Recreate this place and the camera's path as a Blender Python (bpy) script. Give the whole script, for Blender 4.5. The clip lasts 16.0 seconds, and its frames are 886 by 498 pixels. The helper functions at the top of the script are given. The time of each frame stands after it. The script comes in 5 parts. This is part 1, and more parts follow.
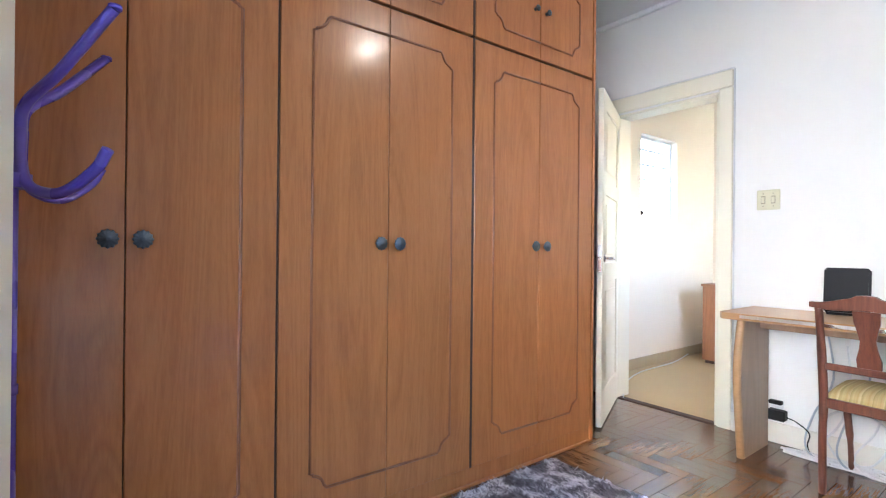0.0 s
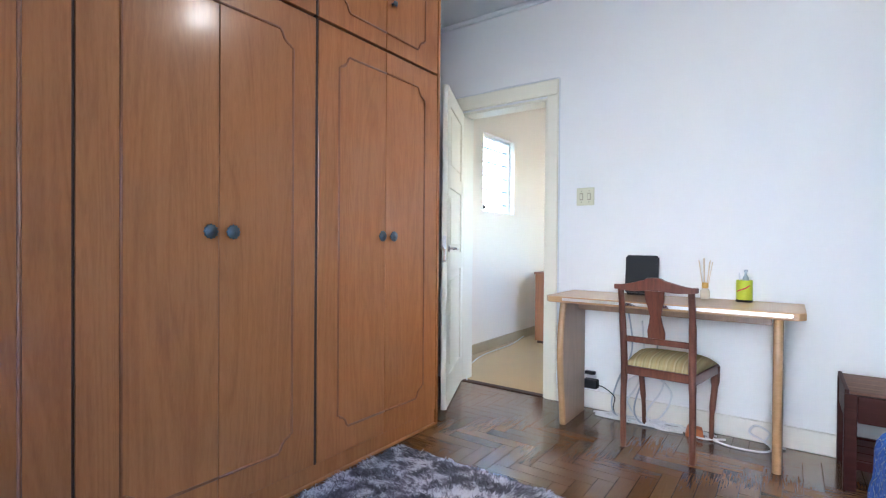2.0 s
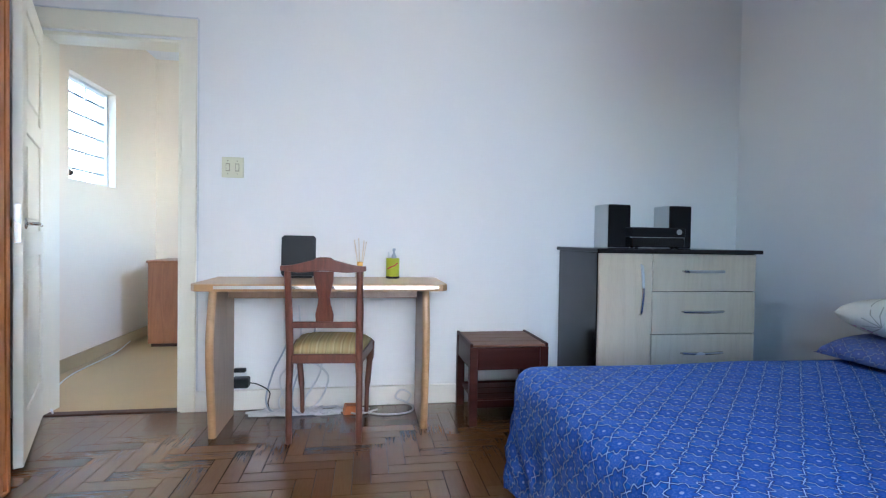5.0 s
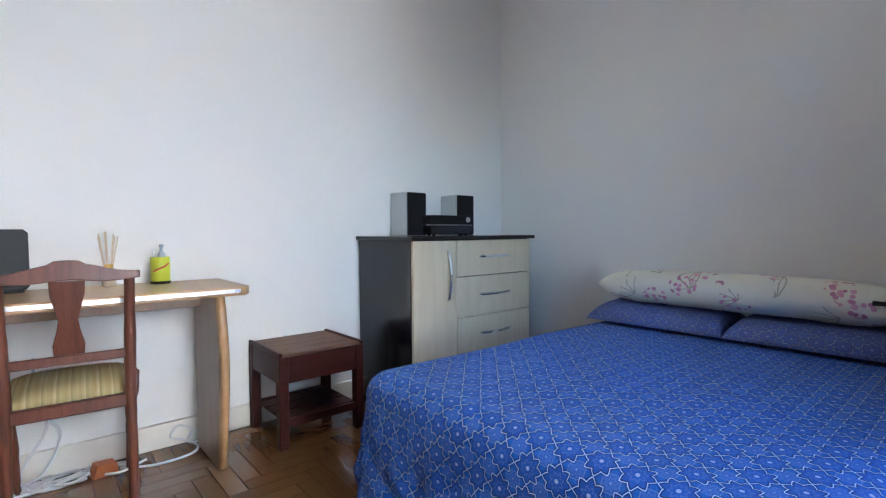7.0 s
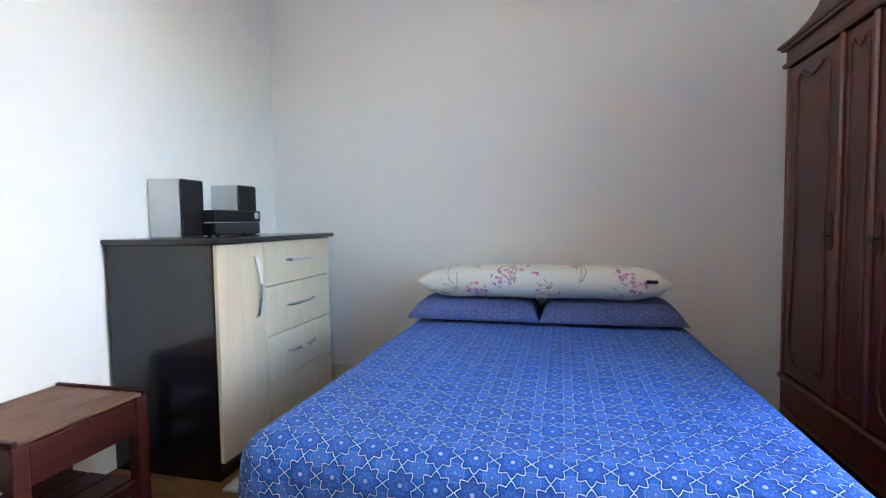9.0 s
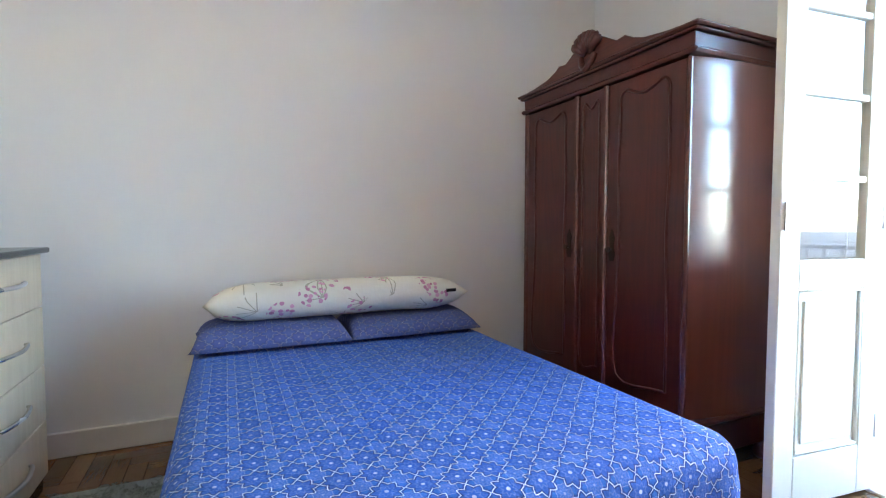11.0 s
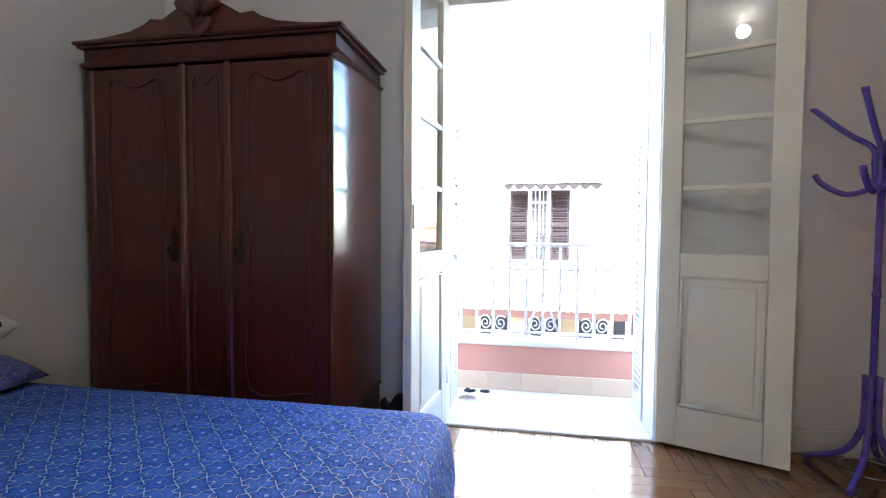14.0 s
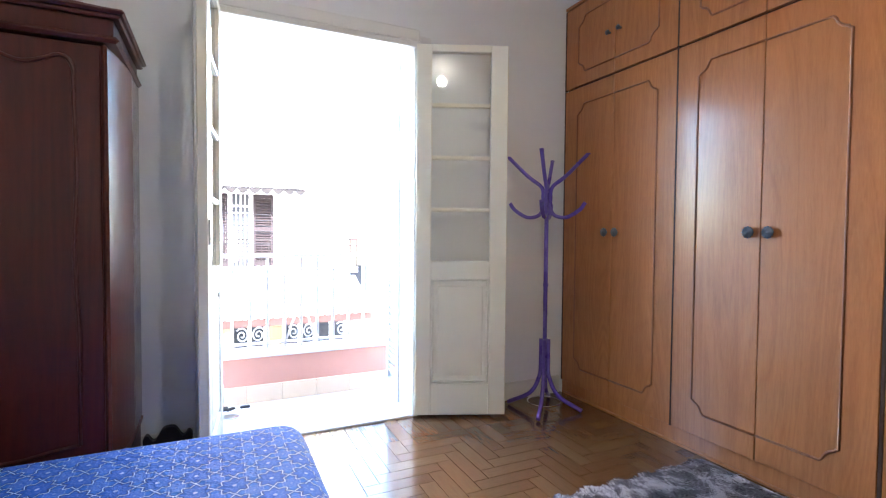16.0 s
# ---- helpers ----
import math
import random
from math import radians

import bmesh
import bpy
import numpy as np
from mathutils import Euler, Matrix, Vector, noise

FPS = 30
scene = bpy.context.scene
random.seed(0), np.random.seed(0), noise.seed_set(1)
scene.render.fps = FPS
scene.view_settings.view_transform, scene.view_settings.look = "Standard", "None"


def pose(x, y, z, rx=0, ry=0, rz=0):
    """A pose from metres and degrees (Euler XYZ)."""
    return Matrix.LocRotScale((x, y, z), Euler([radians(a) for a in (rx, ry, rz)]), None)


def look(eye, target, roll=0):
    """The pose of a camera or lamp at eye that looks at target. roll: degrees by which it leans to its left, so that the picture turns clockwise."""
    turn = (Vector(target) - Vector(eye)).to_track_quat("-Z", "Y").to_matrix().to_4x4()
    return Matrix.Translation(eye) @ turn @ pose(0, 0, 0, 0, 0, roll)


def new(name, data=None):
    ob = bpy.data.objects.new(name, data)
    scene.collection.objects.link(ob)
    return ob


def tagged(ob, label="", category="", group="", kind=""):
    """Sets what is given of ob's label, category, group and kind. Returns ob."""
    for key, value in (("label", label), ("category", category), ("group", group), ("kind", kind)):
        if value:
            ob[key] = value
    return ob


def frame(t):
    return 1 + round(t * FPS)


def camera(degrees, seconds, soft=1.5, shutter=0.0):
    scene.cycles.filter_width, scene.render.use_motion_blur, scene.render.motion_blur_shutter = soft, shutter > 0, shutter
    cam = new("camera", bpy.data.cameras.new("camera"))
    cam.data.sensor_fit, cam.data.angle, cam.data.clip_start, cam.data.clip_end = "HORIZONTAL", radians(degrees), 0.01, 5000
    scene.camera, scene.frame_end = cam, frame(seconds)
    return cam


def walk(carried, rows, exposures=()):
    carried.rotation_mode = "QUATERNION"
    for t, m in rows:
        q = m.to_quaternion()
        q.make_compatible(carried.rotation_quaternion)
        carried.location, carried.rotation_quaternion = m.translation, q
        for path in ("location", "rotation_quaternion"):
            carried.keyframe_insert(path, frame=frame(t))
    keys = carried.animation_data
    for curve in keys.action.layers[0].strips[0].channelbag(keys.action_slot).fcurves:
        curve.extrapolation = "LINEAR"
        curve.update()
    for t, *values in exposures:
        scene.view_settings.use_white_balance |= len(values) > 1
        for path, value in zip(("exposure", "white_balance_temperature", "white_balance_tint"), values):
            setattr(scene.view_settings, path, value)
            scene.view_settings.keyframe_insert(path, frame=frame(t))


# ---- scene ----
cam = camera(84.76, 16.0, soft=1.2)
PATH = [
    (0, (1.654, 0.329, 1.065), (0.064, 1.541, 1.068), 0.53),
    (0.5, (1.660, 0.347, 1.061), (0.153, 1.663, 1.057), 0.42),
    (1, (1.672, 0.353, 1.061), (0.258, 1.768, 1.052), 0.46),
    (1.5, (1.678, 0.357, 1.063), (0.372, 1.872, 1.046), 0.54),
    (2, (1.669, 0.370, 1.048), (0.503, 1.996, 1.029), 0.45),
    (2.5, (1.635, 0.400, 1.025), (0.625, 2.127, 1.000), 0.38),
    (3, (1.589, 0.430, 1.003), (0.785, 2.261, 0.970), 0.41),
    (3.5, (1.530, 0.456, 0.992), (1.012, 2.388, 0.963), 0.34),
    (4, (1.454, 0.486, 0.995), (1.222, 2.472, 0.962), 0.28),
    (4.2, (1.420, 0.502, 0.998), (1.313, 2.499, 0.957), 0.54),
    (6.5, (1.136, 0.892, 0.949), (2.153, 2.613, 0.895), -0.20),
    (7, (1.037, 0.996, 0.976), (2.336, 2.515, 0.903), -0.31),
    (7.5, (0.975, 1.133, 0.986), (2.507, 2.416, 0.897), -0.45),
    (8, (0.937, 1.302, 0.997), (2.653, 2.324, 0.896), -0.41),
    (8.2, (0.918, 1.374, 1.004), (2.690, 2.294, 0.896), -0.59),
    (10.3, (1.029, 2.122, 1.002), (2.999, 1.786, 0.913), -0.31),
    (10.5, (1.054, 2.176, 1.010), (2.997, 1.711, 0.920), -0.23),
    (11, (1.100, 2.300, 1.031), (2.924, 1.484, 0.939), 0.07),
    (11.5, (1.205, 2.382, 1.026), (2.842, 1.237, 0.926), 0.28),
    (12, (1.334, 2.404, 1.016), (2.786, 1.033, 0.912), 0.46),
    (12.5, (1.450, 2.401, 1.009), (2.680, 0.827, 0.913), 0.52),
    (13, (1.534, 2.394, 1.001), (2.548, 0.672, 0.917), 0.42),
    (13.5, (1.616, 2.413, 1.003), (2.355, 0.557, 0.917), 0.29),
    (14, (1.668, 2.464, 1.020), (2.035, 0.500, 0.935), 0.36),
    (14.5, (1.767, 2.507, 1.040), (1.793, 0.509, 0.952), 0.30),
    (15, (1.887, 2.565, 1.063), (1.619, 0.585, 0.978), 0.42),
    (15.5, (2.011, 2.606, 1.066), (1.466, 0.683, 0.991), 0.43),
    (16, (2.130, 2.634, 1.070), (1.280, 0.824, 1.007), 0.47),
]
EXPOSURES = [(0, 5.2, 5700, 10), (1.5, 4.9, 5350, 9), (3.5, 4.6, 5100, 8), (4.2, 4.55, 5100, 8), (6.5, 4.55, 5400, 8), (8, 5.0, 5650, 7), (10.5, 5.55, 5900, 8), (11.5, 5.3, 6000, 8), (12.5, 4.85, 6050, 10), (13, 4.6, 6000, 11), (14, 4.6, 6000, 12), (15, 4.85, 5950, 12), (16, 5.1, 6000, 12)]
walk(cam, [(t, look(eye, target, roll)) for t, eye, target, roll in PATH], EXPOSURES)
LAMP = 6.8

# ---- world, sun, lamps ----
world = bpy.data.worlds.new("world")
scene.world = world
world.use_nodes = True
wn = world.node_tree
sky = wn.nodes.new("ShaderNodeTexSky")
sky.sky_type = "NISHITA"
sky.sun_disc = False
sky.sun_elevation = radians(32)
sky.sun_rotation = radians(18)
wn.links.new(sky.outputs[0], wn.nodes["Background"].inputs[0])
wn.nodes["Background"].inputs[1].default_value = 0.15

sun = new("sun", bpy.data.lights.new("sun", "SUN"))
sun.data.energy = 2.6
sun.data.angle = radians(0.5)
sun.data.color = (1.0, 0.95, 0.87)
sun.matrix_world = look((2, 6, 4), (0, 0, 0))

# ---- mesh helpers ----


def boxes(*specs, bevel=0.0, segments=1):
    """One bmesh of boxes, each (x0, x1, y0, y1, z0, z1)."""
    bm = bmesh.new()
    for x0, x1, y0, y1, z0, z1 in specs:
        bmesh.ops.create_cube(bm, size=1, matrix=Matrix.Translation(((x0 + x1) / 2, (y0 + y1) / 2, (z0 + z1) / 2)) @ Matrix.Diagonal((x1 - x0, y1 - y0, z1 - z0, 1)))
    if bevel:
        bmesh.ops.bevel(bm, geom=bm.edges[:], offset=bevel, segments=segments, affect="EDGES", profile=0.6)
    return bm


def prism(outline, axis, a, b, bevel=0.0, bm=None):
    """A flat outline pushed from a to b along an axis: x takes (y, z), y takes (x, z), z takes (x, y)."""
    bm = bm or bmesh.new()
    put = {"x": lambda p, c: (c, p[0], p[1]), "y": lambda p, c: (p[0], c, p[1]), "z": lambda p, c: (p[0], p[1], c)}[axis]
    lo = [bm.verts.new(put(p, a)) for p in outline]
    hi = [bm.verts.new(put(p, b)) for p in outline]
    faces = [bm.faces.new(lo), bm.faces.new(hi[::-1])]
    n = len(outline)
    for i in range(n):
        faces.append(bm.faces.new((lo[i], hi[i], hi[(i + 1) % n], lo[(i + 1) % n])))
    bmesh.ops.recalc_face_normals(bm, faces=faces)
    if bevel:
        rim = [e for e in bm.edges if e.is_valid and len(e.link_faces) == 2 and e.calc_face_angle(0) > 0.9]
        bmesh.ops.bevel(bm, geom=rim, offset=bevel, segments=2, affect="EDGES", profile=0.6)
    return bm


def tube(points, radius, sides=8, bm=None, caps=True):
    """A round bar along points; radius may be one number or one for each point."""
    bm = bm or bmesh.new()
    pts = [Vector(p) for p in points]
    rad = radius if isinstance(radius, (list, tuple)) else [radius] * len(pts)
    rings, side = [], None
    for i, p in enumerate(pts):
        way = (pts[min(i + 1, len(pts) - 1)] - pts[max(i - 1, 0)]).normalized()
        if side is None:
            side = way.orthogonal().normalized()
        side = (side - way * side.dot(way)).normalized()
        up = way.cross(side)
        rings.append([bm.verts.new(p + rad[i] * (math.cos(k) * side + math.sin(k) * up)) for k in (2 * math.pi * j / sides for j in range(sides))])
    for a, b in zip(rings, rings[1:]):
        for j in range(sides):
            f = bm.faces.new((a[j], a[(j + 1) % sides], b[(j + 1) % sides], b[j]))
            f.smooth = True
    if caps:
        bm.faces.new(rings[0][::-1])
        bm.faces.new(rings[-1])
    return bm


def lathe(profile, sides=20, centre=(0, 0, 0), bm=None, axis="z"):
    """A turned shape from (radius, height) pairs round an axis."""
    bm = bm or bmesh.new()
    c = Vector(centre)
    turn = {"z": Matrix.Identity(3), "x": Matrix.Rotation(radians(90), 3, "Y"), "y": Matrix.Rotation(radians(-90), 3, "X")}[axis]
    rings = []
    for r, h in profile:
        rings.append([bm.verts.new(c + turn @ Vector((max(r, 1e-4) * math.cos(k), max(r, 1e-4) * math.sin(k), h))) for k in (2 * math.pi * j / sides for j in range(sides))])
    for a, b in zip(rings, rings[1:]):
        for j in range(sides):
            f = bm.faces.new((a[j], a[(j + 1) % sides], b[(j + 1) % sides], b[j]))
            f.smooth = True
    bm.faces.new(rings[0][::-1])
    bm.faces.new(rings[-1])
    return bm


def curve_points(points, steps=6):
    """A smooth line through points."""
    pts = [Vector(p) for p in points]
    ext = [2 * pts[0] - pts[1]] + pts + [2 * pts[-1] - pts[-2]]
    out = []
    for i in range(1, len(ext) - 2):
        p0, p1, p2, p3 = ext[i - 1:i + 3]
        for k in range(steps):
            t = k / steps
            out.append(0.5 * (2 * p1 + (p2 - p0) * t + (2 * p0 - 5 * p1 + 4 * p2 - p3) * t * t + (3 * p1 - p0 - 3 * p2 + p3) * t ** 3))
    return out + [pts[-1]]


def thing(name, place, label, category, turn=0, group="", kind=""):
    ob = new(name)
    ob.matrix_world = pose(*place, 0, 0, turn)
    ob.empty_display_size = 0.05
    return tagged(ob, label, category, group, kind)


def part(name, bm, material, parent=None, label=""):
    """Links a bmesh as one mesh object under a thing or under a part."""
    me = bpy.data.meshes.new(name)
    bmesh.ops.recalc_face_normals(bm, faces=bm.faces)
    bm.to_mesh(me)
    bm.free()
    me.materials.append(material)
    ob = new(name, me)
    if parent:
        ob.parent = parent
    return tagged(ob, label)


def structure(name, bm, material, label, category):
    return tagged(part(name, bm, material), label, category, kind="structure")


def move(bm, m):
    bm.transform(m)
    return bm


# ---- materials ----


def nodes_of(name):
    m = bpy.data.materials.new(name)
    m.use_nodes = True
    return m, m.node_tree.nodes, m.node_tree.links, m.node_tree.nodes["Principled BSDF"]


def mapped(nodes, links, scale, space="Object"):
    tc = nodes.new("ShaderNodeTexCoord")
    mp = nodes.new("ShaderNodeMapping")
    mp.inputs["Scale"].default_value = scale
    links.new(tc.outputs[space], mp.inputs[0])
    return mp.outputs[0]


def noise_tex(nodes, links, vec, scale, detail=4, rough=0.55, distortion=0.0):
    n = nodes.new("ShaderNodeTexNoise")
    n.inputs["Scale"].default_value, n.inputs["Detail"].default_value = scale, detail
    n.inputs["Roughness"].default_value, n.inputs["Distortion"].default_value = rough, distortion
    links.new(vec, n.inputs["Vector"])
    return n.outputs["Fac"]


def ramp(nodes, links, fac, stops):
    r = nodes.new("ShaderNodeValToRGB")
    while len(r.color_ramp.elements) < len(stops):
        r.color_ramp.elements.new(0.5)
    for e, (at, col) in zip(r.color_ramp.elements, stops):
        e.position, e.color = at, (*col, 1)
    links.new(fac, r.inputs[0])
    return r.outputs[0]


def blend(nodes, links, a, b, fac, kind="MIX"):
    m = nodes.new("ShaderNodeMix")
    m.data_type, m.blend_type = "RGBA", kind
    for i, v in ((6, a), (7, b), (0, fac)):
        if isinstance(v, bpy.types.NodeSocket):
            links.new(v, m.inputs[i])
        else:
            m.inputs[i].default_value = v if i == 0 else (*v, 1)
    return m.outputs[2]


def calc(nodes, links, op, a, b=0.0, c=0.0):
    m = nodes.new("ShaderNodeMath")
    m.operation = op
    for i, v in enumerate((a, b, c)):
        if isinstance(v, bpy.types.NodeSocket):
            links.new(v, m.inputs[i])
        else:
            m.inputs[i].default_value = v
    return m.outputs[0]


def relief(nodes, links, shader, height, strength, distance=0.002):
    b = nodes.new("ShaderNodeBump")
    b.inputs["Strength"].default_value, b.inputs["Distance"].default_value = strength, distance
    links.new(height, b.inputs["Height"])
    links.new(b.outputs[0], shader.inputs["Normal"])


def plain(name, colour, rough=0.5, metal=0.0, vary=0.12, scale=8.0, bump=0.1, coat=0.0, spec=0.5):
    """A surface of one colour with soft stains, fine grain and slight relief."""
    m, n, l, s = nodes_of(name)
    v = mapped(n, l, (1, 1, 1))
    big, fine = noise_tex(n, l, v, scale * 0.25, 3), noise_tex(n, l, v, scale * 12, 5)
    lo, hi = [c * (1 - vary) for c in colour], [min(c * (1 + vary), 1) for c in colour]
    col = ramp(n, l, big, ((0.3, lo), (0.7, hi)))
    col = blend(n, l, col, [c * (1 - vary * 0.6) for c in colour], calc(n, l, "MULTIPLY", fine, 0.5))
    l.new(col, s.inputs["Base Color"])
    l.new(calc(n, l, "MULTIPLY_ADD", big, 0.2, rough - 0.1), s.inputs["Roughness"])
    s.inputs["Metallic"].default_value = metal
    s.inputs["Coat Weight"].default_value = coat
    s.inputs["Specular IOR Level"].default_value = spec
    if bump:
        relief(n, l, s, fine, bump, 0.0015)
    return m


def wood(name, dark, mid, light, grain="z", rough=0.35, coat=0.3, stretch=14.0, bump=0.08, swirl=1.2, figured=0.55, pore=0.9, fleck=0.0, coat_rough=0.18):
    """Varnished timber with cathedral figure, pores and slow colour drift along the grain."""
    m, n, l, s = nodes_of(name)
    k = {"x": (1 / stretch, 1, 1), "y": (1, 1 / stretch, 1), "z": (1, 1, 1 / stretch)}[grain]
    info = n.new("ShaderNodeObjectInfo")
    tc = n.new("ShaderNodeTexCoord")
    shift = n.new("ShaderNodeVectorMath")
    shift.operation = "MULTIPLY_ADD"
    l.new(info.outputs["Random"], shift.inputs[0])
    shift.inputs[1].default_value = (7.3, 5.1, 3.7)
    l.new(tc.outputs["Object"], shift.inputs[2])
    mp = n.new("ShaderNodeMapping")
    mp.inputs["Scale"].default_value = k
    l.new(shift.outputs[0], mp.inputs[0])
    v = mp.outputs[0]
    figure = noise_tex(n, l, v, 5, 3, 0.5, swirl)
    rings = calc(n, l, "PINGPONG", calc(n, l, "MULTIPLY", figure, 9.0), 0.5)
    pores = noise_tex(n, l, v, 160, 3, 0.7)
    drift = noise_tex(n, l, shift.outputs[0], 1.6, 2)
    col = ramp(n, l, calc(n, l, "MULTIPLY_ADD", rings, figured, calc(n, l, "MULTIPLY_ADD", pores, pore, 0.45 - 0.5 * pore)), ((0.3, dark), (0.55, mid), (0.85, light)))
    col = blend(n, l, col, mid, calc(n, l, "MULTIPLY_ADD", drift, 0.5, 0.2))
    col = blend(n, l, col, dark, calc(n, l, "MULTIPLY", calc(n, l, "GREATER_THAN", pores, 0.6), 0.39 * pore))
    if fleck:
        short = n.new("ShaderNodeMapping")
        short.inputs["Scale"].default_value = {"x": (0.12, 1, 1), "y": (1, 0.12, 1), "z": (1, 1, 0.12)}[grain]
        l.new(shift.outputs[0], short.inputs[0])
        dash = noise_tex(n, l, short.outputs[0], 150, 2, 0.6, 0.5)
        band = noise_tex(n, l, short.outputs[0], 7, 3, 0.6, 1.5)
        col = blend(n, l, col, light, calc(n, l, "MULTIPLY", calc(n, l, "SUBTRACT", calc(n, l, "ADD", dash, band), 0.95), fleck * 2.2))
        col = blend(n, l, col, dark, calc(n, l, "MAXIMUM", calc(n, l, "MULTIPLY", calc(n, l, "SUBTRACT", 0.95, calc(n, l, "ADD", dash, band)), fleck * 2.6), 0.0))
    l.new(col, s.inputs["Base Color"])
    l.new(calc(n, l, "MULTIPLY_ADD", pores, 0.18, rough - 0.08), s.inputs["Roughness"])
    s.inputs["Coat Weight"].default_value, s.inputs["Coat Roughness"].default_value = coat, coat_rough
    relief(n, l, s, pores, bump, 0.001)
    return m


def glass(name, tint=(0.95, 0.98, 0.97)):
    m, n, l, s = nodes_of(name)
    s.inputs["Base Color"].default_value = (*tint, 1)
    s.inputs["Transmission Weight"].default_value, s.inputs["IOR"].default_value = 1.0, 1.45
    v = mapped(n, l, (1, 1, 1))
    l.new(calc(n, l, "MULTIPLY", noise_tex(n, l, v, 3), 0.004), s.inputs["Roughness"])
    return m


def wall_paint(name, colour):
    m, n, l, s = nodes_of(name)
    v = mapped(n, l, (1, 1, 1))
    big, roller, fine = noise_tex(n, l, v, 0.9, 3), noise_tex(n, l, v, 60, 4), noise_tex(n, l, v, 6, 4)
    col = blend(n, l, colour, [c * 0.93 for c in colour], big)
    col = blend(n, l, col, [c * 0.96 for c in colour], calc(n, l, "MULTIPLY", fine, 0.5))
    l.new(col, s.inputs["Base Color"])
    l.new(calc(n, l, "MULTIPLY_ADD", big, 0.15, 0.5), s.inputs["Roughness"])
    relief(n, l, s, calc(n, l, "MULTIPLY_ADD", fine, 2.0, roller), 0.12, 0.002)
    return m


WALL = wall_paint("white_wall_paint", (0.80, 0.80, 0.79))
HALL_WALL = wall_paint("cream_hall_paint", (0.80, 0.71, 0.57))
CEILING = wall_paint("ceiling_paint", (0.78, 0.79, 0.80))
CREAM = plain("cream_gloss_paint", (0.79, 0.76, 0.64), 0.42, vary=0.05, bump=0.05)
WHITE_PAINT = plain("white_gloss_paint", (0.78, 0.77, 0.73), 0.42, vary=0.05, bump=0.05)
SKIRT = plain("ivory_skirting_paint", (0.72, 0.70, 0.64), 0.4, vary=0.06)
WARDROBE = wood("honey_brown_wardrobe_wood", (0.245, 0.080, 0.024), (0.43, 0.160, 0.050), (0.56, 0.240, 0.082), "z", 0.38, 0.6, stretch=11.0, bump=0.006, swirl=1.6, figured=0.34, pore=0.14, fleck=0.34, coat_rough=0.17)
WARDROBE.node_tree.nodes["Principled BSDF"].inputs["Specular IOR Level"].default_value = 0.3
WARDROBE_TRIM = wood("dark_wardrobe_beading", (0.17, 0.052, 0.016), (0.27, 0.092, 0.030), (0.37, 0.14, 0.05), "z", 0.40, 0.7)
GAP = plain("dark_gap_wood", (0.05, 0.018, 0.010), 0.6)
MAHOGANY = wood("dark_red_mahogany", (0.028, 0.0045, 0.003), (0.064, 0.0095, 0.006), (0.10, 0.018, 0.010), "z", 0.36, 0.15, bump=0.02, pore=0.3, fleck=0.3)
# redder side veneer, its base raised further to include the window glare
POLISHED = wood("polished_mahogany_with_glare", (0.085, 0.019, 0.009), (0.17, 0.042, 0.019), (0.24, 0.066, 0.029), "z", 0.40, 1.0, bump=0.001, swirl=0.6, figured=0.25, pore=0.1, fleck=0.06, coat_rough=0.15)
MAHOGANY_TRIM = wood("carved_mahogany", (0.036, 0.007, 0.004), (0.09, 0.018, 0.010), (0.14, 0.033, 0.017), "x", 0.40, 0.7)
CHAIR_WOOD = wood("reddish_chair_wood", (0.06, 0.018, 0.010), (0.125, 0.038, 0.02), (0.19, 0.065, 0.034), "z", 0.36, 0.3)
STAND_WOOD = wood("dark_nightstand_wood", (0.018, 0.004, 0.003), (0.04, 0.008, 0.006), (0.07, 0.017, 0.011), "x", 0.48, 0.0, pore=0.3)
STAND_WOOD.node_tree.nodes["Principled BSDF"].inputs["Specular IOR Level"].default_value = 0.25
STAND_TOP = wood("worn_brown_slats", (0.08, 0.035, 0.02), (0.15, 0.072, 0.042), (0.22, 0.12, 0.075), "x", 0.58, 0.05, pore=0.5)
DESK_WOOD = wood("pale_honey_laminate", (0.33, 0.18, 0.075), (0.43, 0.25, 0.11), (0.50, 0.31, 0.15), "x", 0.38, 0.5, bump=0.02, swirl=0.6)
DESK_SIDE = wood("honey_desk_panel", (0.22, 0.135, 0.082), (0.30, 0.19, 0.118), (0.36, 0.24, 0.155), "z", 0.40, 0.3, bump=0.02, swirl=0.6)
MAPLE = wood("pale_maple_laminate", (0.52, 0.42, 0.29), (0.62, 0.52, 0.37), (0.68, 0.58, 0.43), "z", 0.4, 0.1, bump=0.02, swirl=0.5)
WENGE = wood("dark_wenge_laminate", (0.006, 0.0055, 0.007), (0.011, 0.010, 0.012), (0.018, 0.016, 0.018), "z", 0.16, 0.0, bump=0.01, pore=0.3)
CABINET_WOOD = wood("reddish_hall_cabinet", (0.22, 0.085, 0.035), (0.32, 0.13, 0.055), (0.4, 0.18, 0.08), "z", 0.4, 0.2)
STEEL = plain("brushed_steel", (0.62, 0.62, 0.62), 0.28, 1.0, 0.06)
ALUMINIUM = plain("aluminium_edge_strip", (0.80, 0.80, 0.80), 0.3, 1.0, 0.05, bump=0.02)
KNOB = plain("grey_pewter_knob", (0.12, 0.145, 0.17), 0.42, 0.7, 0.3, 30)
BLACK = plain("black_plastic", (0.010, 0.010, 0.012), 0.42, vary=0.3, spec=0.18)
BLACK_GLOSS = plain("glossy_black_panel", (0.010, 0.010, 0.012), 0.16, vary=0.2, bump=0.0)
SILVER_BOX = plain("silver_vinyl", (0.50, 0.53, 0.54), 0.42, 0.1, 0.05)
BRONZE = plain("dark_bronze", (0.05, 0.03, 0.02), 0.4, 0.8, 0.3)
